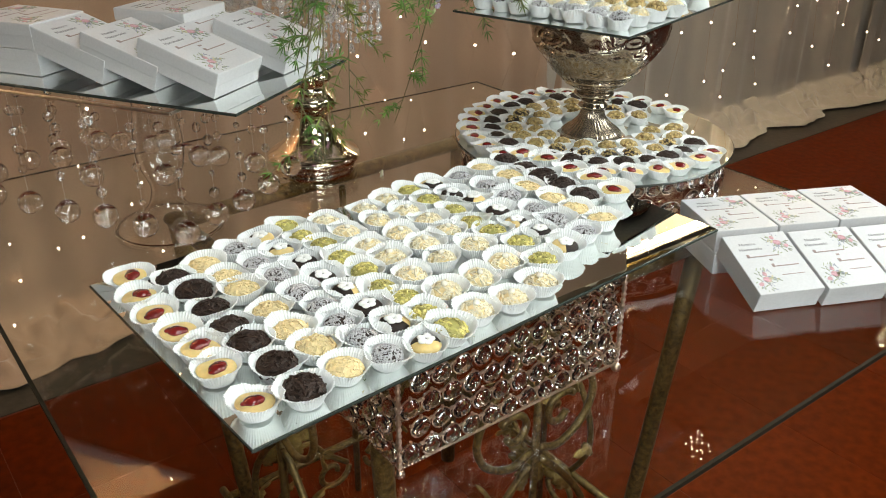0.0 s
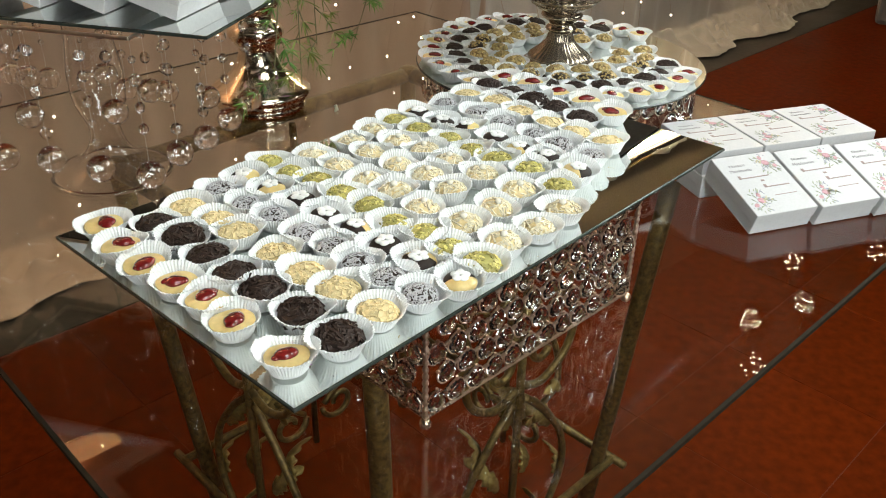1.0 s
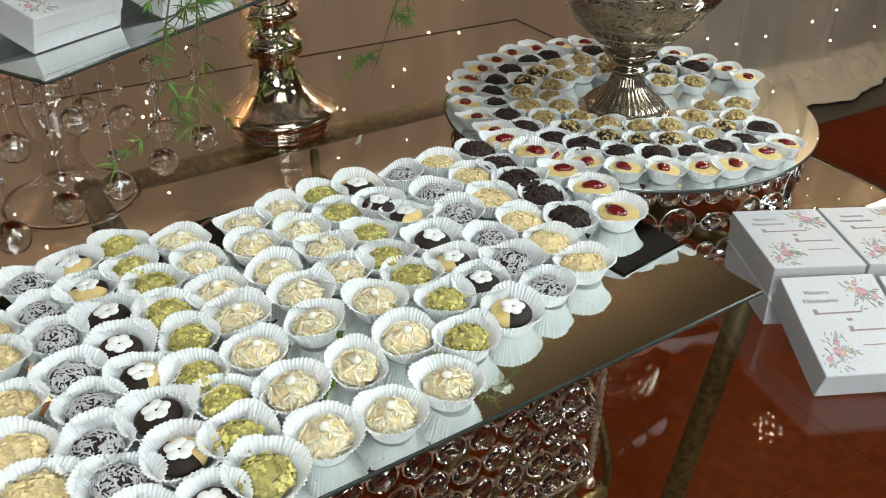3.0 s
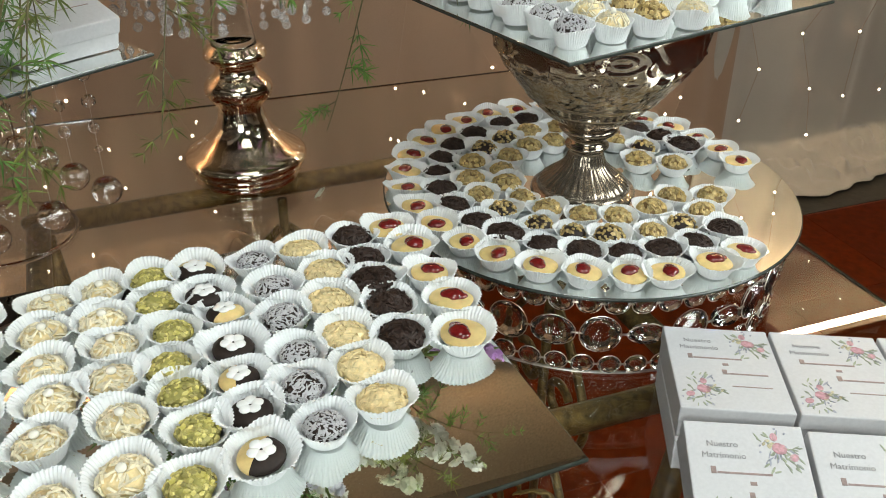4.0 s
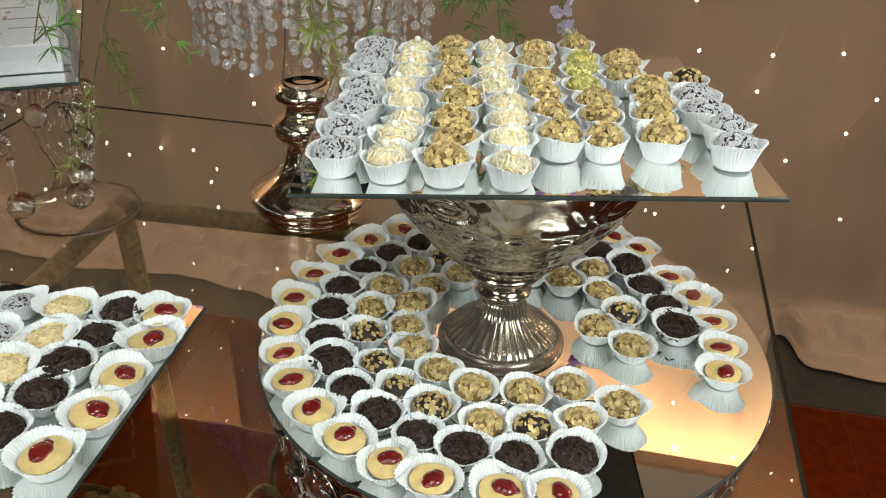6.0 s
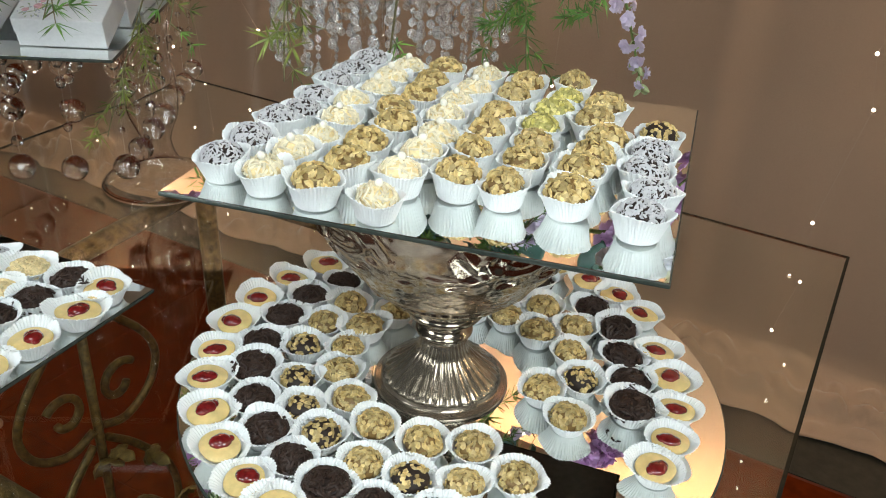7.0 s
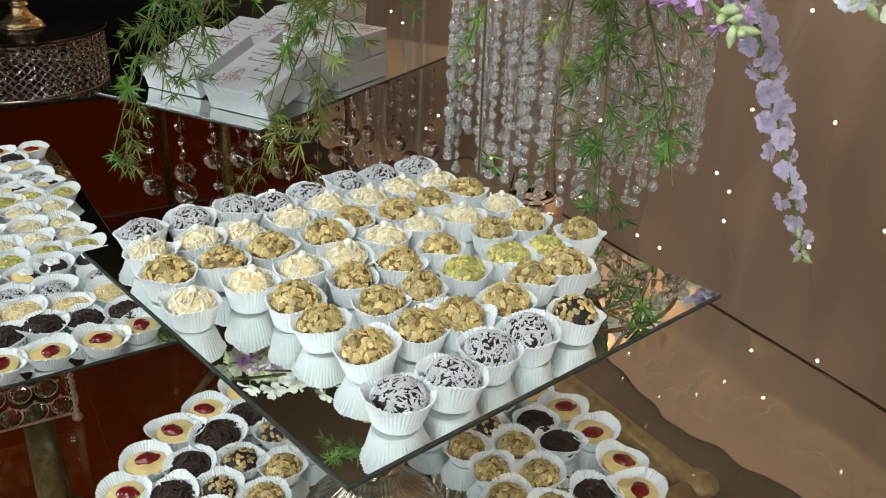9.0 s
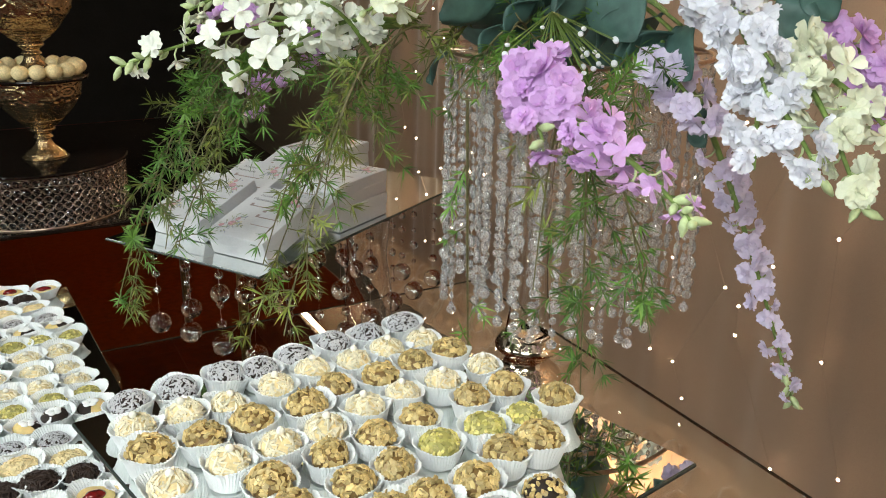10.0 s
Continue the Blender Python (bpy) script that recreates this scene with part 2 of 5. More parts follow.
def tube(bm, pts, r, n=6, closed=False):
    """A round rod through the points; r is one radius or one for each point."""
    pts = [Vector(p) for p in pts]
    k = len(pts)
    rs = [r] * k if isinstance(r, (int, float)) else r
    rings, side = [], None
    for i, p in enumerate(pts):
        a = pts[(i - 1) % k] if (closed or i > 0) else p
        b = pts[(i + 1) % k] if (closed or i < k - 1) else p
        d = (b - a).normalized() if (b - a).length > 1e-9 else Vector((0, 0, 1))
        if side is None:
            side = d.orthogonal().normalized()
        side = (side - d * side.dot(d))
        side = side.normalized() if side.length > 1e-6 else d.orthogonal().normalized()
        up = d.cross(side)
        rings.append([bm.verts.new(p + rs[i] * (math.cos(2 * math.pi * j / n) * side + math.sin(2 * math.pi * j / n) * up)) for j in range(n)])
    for i in range(k if closed else k - 1):
        a, b = rings[i], rings[(i + 1) % k]
        for j in range(n):
            bm.faces.new((a[j], a[(j + 1) % n], b[(j + 1) % n], b[j]))
    if not closed:
        bm.faces.new(rings[0][::-1])
        bm.faces.new(rings[-1])
    return bm


def lathe(bm, profile, n=48, warp=None, close=True):
    """A turned body from (radius, height) pairs; warp(angle, i, r, z) may move a ring's point."""
    rings = []
    for i, (r, z) in enumerate(profile):
        ring = []
        for j in range(n):
            a = 2 * math.pi * j / n
            rr, zz = warp(a, i, r, z) if warp else (r, z)
            ring.append(bm.verts.new((rr * math.cos(a), rr * math.sin(a), zz)))
        rings.append(ring)
    for a, b in zip(rings, rings[1:]):
        for j in range(n):
            bm.faces.new((a[j], a[(j + 1) % n], b[(j + 1) % n], b[j]))
    if close:
        bm.faces.new(rings[0][::-1])
        bm.faces.new(rings[-1])
    return bm


def smooth_profile(keys, steps=5):
    """A rounded line through (radius, height) keys."""
    out = []
    for i in range(len(keys) - 1):
        p0, p1, p2, p3 = keys[max(i - 1, 0)], keys[i], keys[i + 1], keys[min(i + 2, len(keys) - 1)]
        for s in range(steps):
            t = s / steps
            out.append(tuple(0.5 * (2 * p1[k] + (p2[k] - p0[k]) * t + (2 * p0[k] - 5 * p1[k] + 4 * p2[k] - p3[k]) * t * t
                                    + (3 * p1[k] - p0[k] - 3 * p2[k] + p3[k]) * t ** 3) for k in range(len(p1))))
    out.append(tuple(keys[-1]))
    return out


def ball(bm, centre, r, sub=2, squash=(1, 1, 1)):
    bmesh.ops.create_icosphere(bm, subdivisions=sub, radius=1.0, matrix=Matrix.LocRotScale(centre, None, (r * squash[0], r * squash[1], r * squash[2])))
    return bm


def gem(bm, m, r, depth, n=8):
    """A cut stone: a faceted lens of n sides, its flat axis along m's y."""
    rings = []
    for rad, y in ((0.5, -depth), (0.82, -0.66 * depth), (1.0, -0.1 * depth), (1.0, 0.1 * depth), (0.82, 0.66 * depth), (0.5, depth)):
        rings.append([bm.verts.new(m @ Vector((rad * r * math.cos(2 * math.pi * (j + 0.5) / n), y, rad * r * math.sin(2 * math.pi * (j + 0.5) / n)))) for j in range(n)])
    for a, b in zip(rings, rings[1:]):
        for j in range(n):
            bm.faces.new((a[j], a[(j + 1) % n], b[(j + 1) % n], b[j]))
    bm.faces.new(rings[0][::-1])
    bm.faces.new(rings[-1])
    return bm


def hoop(bm, m, r, wire, n=14, k=5, oval=1.0):
    tube(bm, [m @ Vector((oval * r * math.cos(2 * math.pi * j / n), 0, r * math.sin(2 * math.pi * j / n))) for j in range(n)], wire, k, True)
    return bm


def finish(bm, name, smooth=False):
    bmesh.ops.recalc_face_normals(bm, faces=bm.faces)
    me = bpy.data.meshes.new(name)
    bm.to_mesh(me)
    bm.free()
    if smooth:
        me.polygons.foreach_set("use_smooth", [True] * len(me.polygons))
    return me


def thing(name, m, label, category, group="", kind=""):
    ob = new(name)
    ob.empty_display_size = 0.02
    ob.matrix_basis = m
    return tagged(ob, label, category, group, kind)


def mesh_part(name, me, parent, label="", m=None):
    ob = new(name, me)
    ob.parent = parent
    if m is not None:
        ob.matrix_basis = m
    return tagged(ob, label) if label else ob


def part(name, bm, material, parent, label="", m=None, smooth=False):
    me = finish(bm, name, smooth)
    me.materials.append(material)
    return mesh_part(name, me, parent, label, m)


def setting(name, bm, material, label, category, m=None, smooth=False):
    me = finish(bm, name, smooth)
    me.materials.append(material)
    ob = new(name, me)
    ob.matrix_basis = AX if m is None else m
    return tagged(ob, label, category, kind="structure")


rnd = random.Random(7)

# ---- the hall ----
WALL_V, CEIL_Z = 2.5, 3.2
floor = setting("floor", slab(-6.0, 8.0, -5.0, 2.62, -0.1, -0.0012), M_GROUT, "tiled floor of glossy red-brown clay squares", "floor")
# darker strip laid over the floor next to the curtain
setting("floor_border", slab(-6.0, 8.0, 2.06, 2.5, -0.001, 0.002), M_BAND, "dark strip of the floor along the curtain", "floor border")
setting("wall_north", slab(-6.0, 8.0, WALL_V, WALL_V + 0.12, 0, CEIL_Z), M_WALL, "plain beige plastered wall behind the curtain", "wall")
setting("wall_south", slab(-6.0, 8.0, -5.12, -5.0, 0, CEIL_Z), M_DARKWALL, "dark panelled wall of the hall", "wall")
setting("wall_west", slab(-6.12, -6.0, -5.12, 2.62, 0, CEIL_Z), M_DARKWALL, "dark panelled wall of the hall", "wall")
setting("wall_east", slab(8.0, 8.12, -5.12, 2.62, 0, CEIL_Z), M_WALL, "plain plastered end wall of the hall", "wall")
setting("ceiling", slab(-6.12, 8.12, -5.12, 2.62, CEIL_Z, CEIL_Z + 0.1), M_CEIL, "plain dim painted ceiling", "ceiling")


def curtain(name, u0, u1, depth, pool, seed, material, label, bottom_v):
    """Hanging voile with soft folds whose hem spreads over the floor."""
    r = random.Random(seed)
    waves = [(r.uniform(9, 16), r.uniform(0, 6.3), depth), (r.uniform(24, 36), r.uniform(0, 6.3), depth * 0.45), (r.uniform(50, 70), r.uniform(0, 6.3), depth * 0.16)]
    nu, nz = int((u1 - u0) / 0.012), 60
    bm = bmesh.new()
    grid = []
    for i in range(nu + 1):
        u = u0 + (u1 - u0) * i / nu
        line = []
        fold = sum(a * math.sin(f * u + p) for f, p, a in waves)
        lift = 1.75 + 0.5 * noise.noise((u * 2.3 + seed, 0.3, seed)) + 0.3 * noise.noise((u * 6, 1.7, seed)) + 0.12 * noise.noise((u * 17, 4.7, seed))
        for gap, half in ((0.87, 0.07), (1.68, 0.035), (2.21, 0.05)):
            lift *= 1 - 0.98 / (1 + math.exp(min(40.0, (abs(u - gap) - half) / 0.006)))
        for k in range(nz + 1):
            s = k / nz
            if s < 0.74:
                z = 2.45 - (2.45 - 0.1) * s / 0.74
                slack = 1.5 - 0.7 * s / 0.74
                v = 2.415 - 0.03 + fold * slack - (2.4 - bottom_v) * 0.6 * (s / 0.74) ** 3
            else:
                w = (s - 0.74) / 0.26
                crease = noise.noise((u * 9, w * 3.0, seed)) * 0.05 + noise.noise((u * 20, w * 6.0, seed + 3)) * 0.035
                v = 2.385 + fold * (1 - 0.3 * w) - (2.4 - bottom_v) * (0.6 + 0.4 * w) - pool * lift * w
                z = 0.1 * (1 - w) ** 2 + abs(crease) * math.sin(math.pi * min(1, w * 1.1)) * 1.6 + 0.012
            line.append(bm.verts.new((u, v, max(z, 0.008))))
        grid.append(line)
    for a, b in zip(grid, grid[1:]):
        for k in range(nz):
            bm.faces.new((a[k], b[k], b[k + 1], a[k + 1]))
    ob = thing(name, AX.copy(), label, "curtain", "curtains along the wall")
    cl = part("voile", bm, material, ob, smooth=True)
    so = cl.modifiers.new("thickness", "SOLIDIFY")
    so.thickness = 0.0015
    part("rail", tube(bmesh.new(), [(u0, 2.4, 2.46), (u1, 2.4, 2.46)], 0.012, 8), M_IRON, ob)
    return ob


curtain("curtain", -2.45, 2.48, 0.017, 0.09, 4, M_CLOTH, "long taupe voile curtain with a creased hem on the floor", 2.36)
curtain("curtain", 2.4, 4.9, 0.025, 0.12, 8, M_IVORY, "pale gathered voile curtain trailing over the floor", 2.4)
curtain("curtain", 4.8, 7.0, 0.025, 0.08, 9, M_IVORY, "pale gathered voile curtain at the far end", 2.4)


def tube_lamp(u0, u1, z, shielded):
    ob = thing("tube_lamp", at((u0 + u1) / 2, 2.25, z), "long warm tube light above the curtain", "tube light", "tube lights along the curtain")
    h = (u1 - u0) / 2
    part("glass_tube", tube(bmesh.new(), [(-h, 0, 0), (h, 0, 0)], 0.014, 10), M_TUBE, ob, smooth=True)
    if shielded:
        # unseen boards, added to hide the tube and keep its light off the hem
        part("pelmet", slab(-h - 0.02, h + 0.02, -0.06, -0.045, -0.085, 0.05, 0.004), M_CLOTH, ob, "added cloth covered board that hides the tube")
        part("pelmet_shelf", slab(-h - 0.02, h + 0.02, -0.045, 0.003, -0.085, -0.077), M_CLOTH, ob)
    else:
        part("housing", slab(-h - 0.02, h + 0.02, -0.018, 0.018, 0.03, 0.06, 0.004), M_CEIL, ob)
    for x in (-h, h):
        part("socket", slab(x - 0.012, x + 0.012, -0.018, 0.018, -0.018, 0.032, 0.003), M_CEIL, ob)


# the shielded tubes are unseen, added to wash the curtain with light
for u0, u1, shielded in ((-1.35, -0.2, True), (-0.15, 0.9, True), (0.95, 1.92, True), (1.96, 2.2, False), (2.25, 2.75, True), (2.8, 3.9, False), (3.95, 5.1, False)):
    tube_lamp(u0, u1, 2.26, shielded)
tube_lamp(-3.3, -2.13, 2.2, False)
# extra hidden tube that only brightens this stretch of curtain
tube_lamp(-1.5, -0.5, 2.36, True)

# glowing bodies for the overhead fill, added without a seen source
for lu, lv, watts in CEIL_FILLS:
    ob = thing("ceiling_light", at(lu, lv, CEIL_Z - 0.03), "added square white fill panel under the ceiling", "ceiling light", "ceiling lights")
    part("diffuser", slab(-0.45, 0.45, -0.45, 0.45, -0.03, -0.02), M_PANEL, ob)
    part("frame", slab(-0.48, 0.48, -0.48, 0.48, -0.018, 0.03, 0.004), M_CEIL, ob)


# unseen panels that stand in for a light carried with the camera
for eye, target, watts in FILL_PANELS:
    ob = thing("panel_lamp", AX @ look(eye, target), "added square fill light panel behind the walk", "panel lamp", "panel lamps")
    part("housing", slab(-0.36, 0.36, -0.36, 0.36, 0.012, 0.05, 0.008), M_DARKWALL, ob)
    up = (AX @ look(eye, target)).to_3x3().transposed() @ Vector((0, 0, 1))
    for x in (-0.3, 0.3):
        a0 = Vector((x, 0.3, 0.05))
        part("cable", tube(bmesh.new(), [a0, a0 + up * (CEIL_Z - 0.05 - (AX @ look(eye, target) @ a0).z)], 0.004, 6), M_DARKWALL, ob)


def led_cluster(u, v, turn):
    ob = thing("led_spot", at(u, v, CEIL_Z - 0.2, 0, 0, turn), "small cluster of bright warm bulbs under the ceiling", "ceiling light", "bulb clusters")
    part("rod", tube(bmesh.new(), [(0, 0, 0.03), (0, 0, 0.2)], 0.008, 6), M_IRON, ob)
    part("core", ball(bmesh.new(), (0, 0, 0.02), 0.006, 2), M_DARKWALL, ob, smooth=True)
    scatter = random.Random(int(turn))
    spots = []
    while len(spots) < 18:
        p = Vector((scatter.uniform(-1, 1), scatter.uniform(-1, 1), scatter.uniform(-1, 1)))
        p = Vector((p.x * 0.062, p.y * 0.062, p.z * 0.085 + 0.02)) if 0.4 < p.length < 1 else None
        if p and all((p - q).length > 0.028 for q in spots):
            spots.append(p)
            part("wire", tube(bmesh.new(), [(0, 0, 0.02), p], 0.0002, 3), M_DARKWALL, ob)
            part("bulb", ball(bmesh.new(), p, 0.0045, 1), M_LED, ob)


for i, (u, v) in enumerate(((4.86, 1.86), (4.1, 1.73), (3.7, 1.5), (3.15, 1.92), (4.48, 1.59), (5.44, 1.56))):
    led_cluster(u, v, 20 + 13 * i)


# ---- the glass table ----
TOP = 0.789
table = thing("glass_table", AX.copy(), "square clear glass table on an antique gold iron base with scrollwork", "table")
top = part("glass_top", slab(0.178, 1.371, 0.357, 1.573, TOP - 0.0055, TOP), M_GLASS, table, "clear glass top")
top.visible_shadow = False
for x0, x1, y0, y1 in ((0.174, 1.375, 0.353, 0.357), (0.174, 1.375, 1.573, 1.577), (0.174, 0.178, 0.357, 1.573), (1.371, 1.375, 0.357, 1.573)):
    part("polished_edge", slab(x0, x1, y0, y1, TOP - 0.0055, TOP), M_RIM, table, "dark polished glass edge")
RU0, RU1, RV0, RV1 = 0.49, 1.12, 0.705, 1.29
CORNERS = [(0.51, RV0), (1.12, RV0), (1.10, 1.298), (0.487, 1.268)]
for (a, b), (c, d) in zip(CORNERS, CORNERS[1:] + CORNERS[:1]):
    part("rail", tube(bmesh.new(), [(a, b, 0.764), (c, d, 0.764)], 0.0145, 12), M_IRON, table, smooth=True)
MIDU, MIDV = (RU0 + RU1) / 2, (RV0 + RV1) / 2
for a, b in CORNERS:
    du, dv = (MIDU - a) * 0.2, (MIDV - b) * 0.16
    leg = part("leg", tube(bmesh.new(), [(a + du * t, b + dv * t, 0.775 - 0.775 * t) for t in (0, 0.25, 0.5, 0.75, 1)], [0.0155, 0.015, 0.0145, 0.0145, 0.016], 12), M_IRON, table, smooth=True)
    part("cap", ball(bmesh.new(), (a, b, 0.772), 0.02, 3, (1, 1, 0.5)), M_IRON, leg, smooth=True)


def spiral(cx, cz, r0, r1, a0, a1, n=16):
    return [(cx + (r0 + (r1 - r0) * i / n) * math.cos(a0 + (a1 - a0) * i / n), 0, cz + (r0 + (r1 - r0) * i / n) * math.sin(a0 + (a1 - a0) * i / n)) for i in range(n + 1)]


def iron_leaf(bm, m, length, width):
    """A pressed acanthus leaf: lobed rim, folded midrib, tip that curls over."""
    n = 20
    rows = []
    for i in range(n + 1):
        t = i / n
        w = width * math.sin(math.pi * min(1, 0.1 + 0.9 * t)) ** 0.7 * (0.45 + 0.55 * abs(math.cos(4.6 * math.pi * t)))
        bendy = 2.6 * t * t
        y, z = length * 0.42 * (1 - math.cos(bendy)), length * (t - 0.16 * t * t * t - 0.22 * t ** 4)
        rows.append([bm.verts.new(m @ Vector((x * w, y + (0.45 * x * x - 0.12 * math.cos(9 * x)) * w, z - 0.15 * abs(x) * w))) for x in (-1, -0.7, -0.35, 0, 0.35, 0.7, 1)])
    for a, b in zip(rows, rows[1:]):
        for j in range(6):
            bm.faces.new((a[j], a[j + 1], b[j + 1], b[j]))


def scroll_panel(m):
    """A lyre of bent iron with leaves, between two legs."""
    for s in (-1, 1):
        arm = smooth_profile([(s * 0.006, 0, 0.705), (s * 0.05, 0, 0.662), (s * 0.1, 0, 0.605), (s * 0.118, 0, 0.555), (s * 0.098, 0, 0.508), (s * 0.05, 0, 0.482), (s * 0.008, 0, 0.495)], 4)
        curl = spiral(s * 0.047, 0.548, 0.034, 0.014, math.pi / 2 - s * 0.9, math.pi / 2 - s * 0.9 + s * 5.2, 18)
        low = smooth_profile([(s * 0.012, 0, 0.47), (s * 0.06, 0, 0.42), (s * 0.115, 0, 0.335), (s * 0.125, 0, 0.25), (s * 0.085, 0, 0.17), (s * 0.025, 0, 0.11)], 4)
        foot = spiral(s * 0.062, 0.1, 0.042, 0.012, math.pi if s > 0 else 0, (math.pi + 2 * math.pi) if s > 0 else -2 * math.pi, 16)
        for line in (arm, curl, low, foot):
            part("scroll", tube(bmesh.new(), [m @ Vector(p) for p in line], 0.0062, 8), M_IRON, table, smooth=True)
        for k, (x, z, turn) in enumerate(((0.115, 0.24, 40), (0.09, 0.37, -35), (0.03, 0.3, 25), (0.02, 0.42, -20), (0.06, 0.16, 80))):
            bm = bmesh.new()
            iron_leaf(bm, m @ Matrix.Translation((s * x, 0.004, z)) @ Matrix.Rotation(radians(s * turn), 4, "Y"), rnd.uniform(0.06, 0.09), rnd.uniform(0.014, 0.019))
            lf = part("leaf", bm, M_GILT, table, "antique gold iron leaf", smooth=True)
            lf.modifiers.new("thickness", "SOLIDIFY").thickness = 0.002
    part("bar", tube(bmesh.new(), [m @ Vector((0, 0, 0.02)), m @ Vector((0, 0, 0.75))], 0.007, 6), M_IRON, table, smooth=True)
    part("stretcher", tube(bmesh.new(), [m @ Vector((-0.3, 0, 0.16)), m @ Vector((0.3, 0, 0.16))], 0.008, 6), M_IRON, table, smooth=True)


scroll_panel(pose(MIDU, RV0 + 0.02, 0))
scroll_panel(pose(MIDU, RV1 - 0.02, 0, 0, 0, 180))
scroll_panel(pose(RU0 + 0.02, MIDV, 0, 0, 0, -90))
scroll_panel(pose(RU1 - 0.02, MIDV, 0, 0, 0, 90))


# ---- mirrors ----
def mirror_board(name, m, w, d, label, category="mirror tray", corner=0.0):
    ob = thing(name, m, label, category)
    part("glass_body", slab(-w / 2, w / 2, -d / 2, d / 2, -0.0034, -0.0006, 0.0007), M_EDGE, ob, "dark glass edge")
    part("backing", slab(-w / 2 + 0.003, w / 2 - 0.003, -d / 2 + 0.003, d / 2 - 0.003, -0.0046, -0.0035), M_BACK, ob, "grey painted mirror back")
    part("reflecting_face", slab(-w / 2 + 0.0012, w / 2 - 0.0012, -d / 2 + 0.0012, d / 2 - 0.0012, -0.0005, 0.0), M_MIRROR, ob, "silvered mirror surface")
    return ob


TRAY_Z, DISC_Z, SQ_Z, TIER_Z = 0.936, 0.887, 1.1015, 1.068
TRAY_M = at(0.55, 0.658, TRAY_Z, 0, 0, 3.2)
mirror_board("mirror_tray", TRAY_M, 0.607, 0.334, "long rectangular mirror tray full of sweets on a crystal stand")
SQ_M = at(1.0888, 0.940, SQ_Z, -0.85, -1.35, 11.6)
mirror_board("mirror_tray", SQ_M, 0.326, 0.3137, "square mirror tray with sweets on a silvered bowl")
TIER_M = at(0.415, 1.132, TIER_Z, 0, 0, 31.5)
mirror_board("mirror_tray", TIER_M, 0.264, 0.5, "rectangular mirror tray with gift boxes on a crystal stand")
DISC_U, DISC_V, DISC_R = 1.097, 0.9316, 0.2305
disc = thing("round_mirror", at(DISC_U, DISC_V, DISC_Z), "round mirror board with rings of sweets on a crystal drum", "mirror tray")
part("glass_body", lathe(bmesh.new(), [(DISC_R - 0.001, -0.004), (DISC_R, -0.003), (DISC_R, -0.0015), (DISC_R - 0.001, -0.0006)], 96), M_EDGE, disc, "dark glass edge and back")
part("reflecting_face", lathe(bmesh.new(), [(DISC_R - 0.0015, -0.0005), (DISC_R - 0.0015, 0.0)], 96), M_MIRROR, disc, "silvered mirror surface")


# ---- crystal stands ----
GEM = {}


def gem_mesh(r, depth, n=8, oval=1.0, material=None):
    key = (r, depth, n, oval)
    if key not in GEM:
        bm = bmesh.new()
        gem(bm, Matrix.Diagonal((oval, 1, 1, 1)), r, depth, n)
        me = finish(bm, "crystal")
        me.materials.append(M_CRYSTAL)
        GEM[key] = me
    return GEM[key]


def crystal_riser():
    """The oblong stand of linked stones under the long tray."""
    u0, u1, v0, v1, h = 0.419, 0.7215, 0.521, 0.745, TRAY_Z - 0.005 - TOP - 0.012
    ob = thing("crystal_riser", at(0, 0, TOP + 0.012), "oblong stand of round crystals linked with rose bronze wire", "cake stand")
    r, px, pz = 0.0108, 0.0253, h / 5.0
    sides = [((u0, v0), (1, 0), u1 - u0), ((u1, v0), (0, 1), v1 - v0), ((u1, v1), (-1, 0), u1 - u0), ((u0, v1), (0, -1), v1 - v0)]
    for (a, b), (dx, dy), length in sides:
        turn = math.degrees(math.atan2(dy, dx))
        lattice = bmesh.new()
        count = round(length / px)
        step = length / count
        for row in range(5):
            z = pz * (row + 0.5)
            for k in range(count if row % 2 == 0 else count - 1):
                s = step * (k + (0.5 if row % 2 == 0 else 1.0))
                m = pose(a + dx * s, b + dy * s, z, 0, 0, turn)
                mesh_part("crystal", gem_mesh(r, 0.0058, 10), ob, m=m @ pose(0, 0, 0, rnd.uniform(-8, 8), rnd.uniform(0, 45), rnd.uniform(-8, 8)))
                hoop(lattice, m, r + 0.0004, 0.0008, 14, 4)
                for ang in (30, 90, 150):
                    ca, sa = math.cos(radians(ang)), math.sin(radians(ang))
                    tube(lattice, [m @ Vector((ca * r * 1.02, -0.001, sa * r * 1.02)), m @ Vector((ca * r * 1.38, -0.0015, sa * r * 1.38))], 0.0017, 5)
        part("wire_lattice", lattice, M_BRONZE, ob, "rose bronze wire links")
        for z in (0.0, h):
            rim = bmesh.new()
            n = int(length / 0.0042)
            for k in range(n):
                s = length * (k + 0.5) / n
                ball(rim, (a + dx * s, b + dy * s, z), 0.0021, 1)
            tube(rim, [(a, b, z), (a + dx * length, b + dy * length, z)], 0.0016, 5)
            part("beaded_rim", rim, M_BRONZE, ob)
    for a, b in ((u0, v0), (u1, v0), (u1, v1), (u0, v1)):
        beads = [(0.0032 * (0.45 + 0.55 * abs(math.sin(math.pi * k / 4))), h * k / 72) for k in range(73)]
        part("corner_post", lathe(bmesh.new(), beads, 8), M_BRONZE, ob, m=Matrix.Translation((a, b, 0)), smooth=True)
        part("foot_bead", ball(bmesh.new(), (a, b, -0.006), 0.0058, 2), M_BRONZE, ob, smooth=True)
    part("top_plate", slab(u0 + 0.004, u1 - 0.004, v0 + 0.004, v1 - 0.004, h - 0.002, h + 0.002), M_GLASS, ob)
    return ob


crystal_riser()


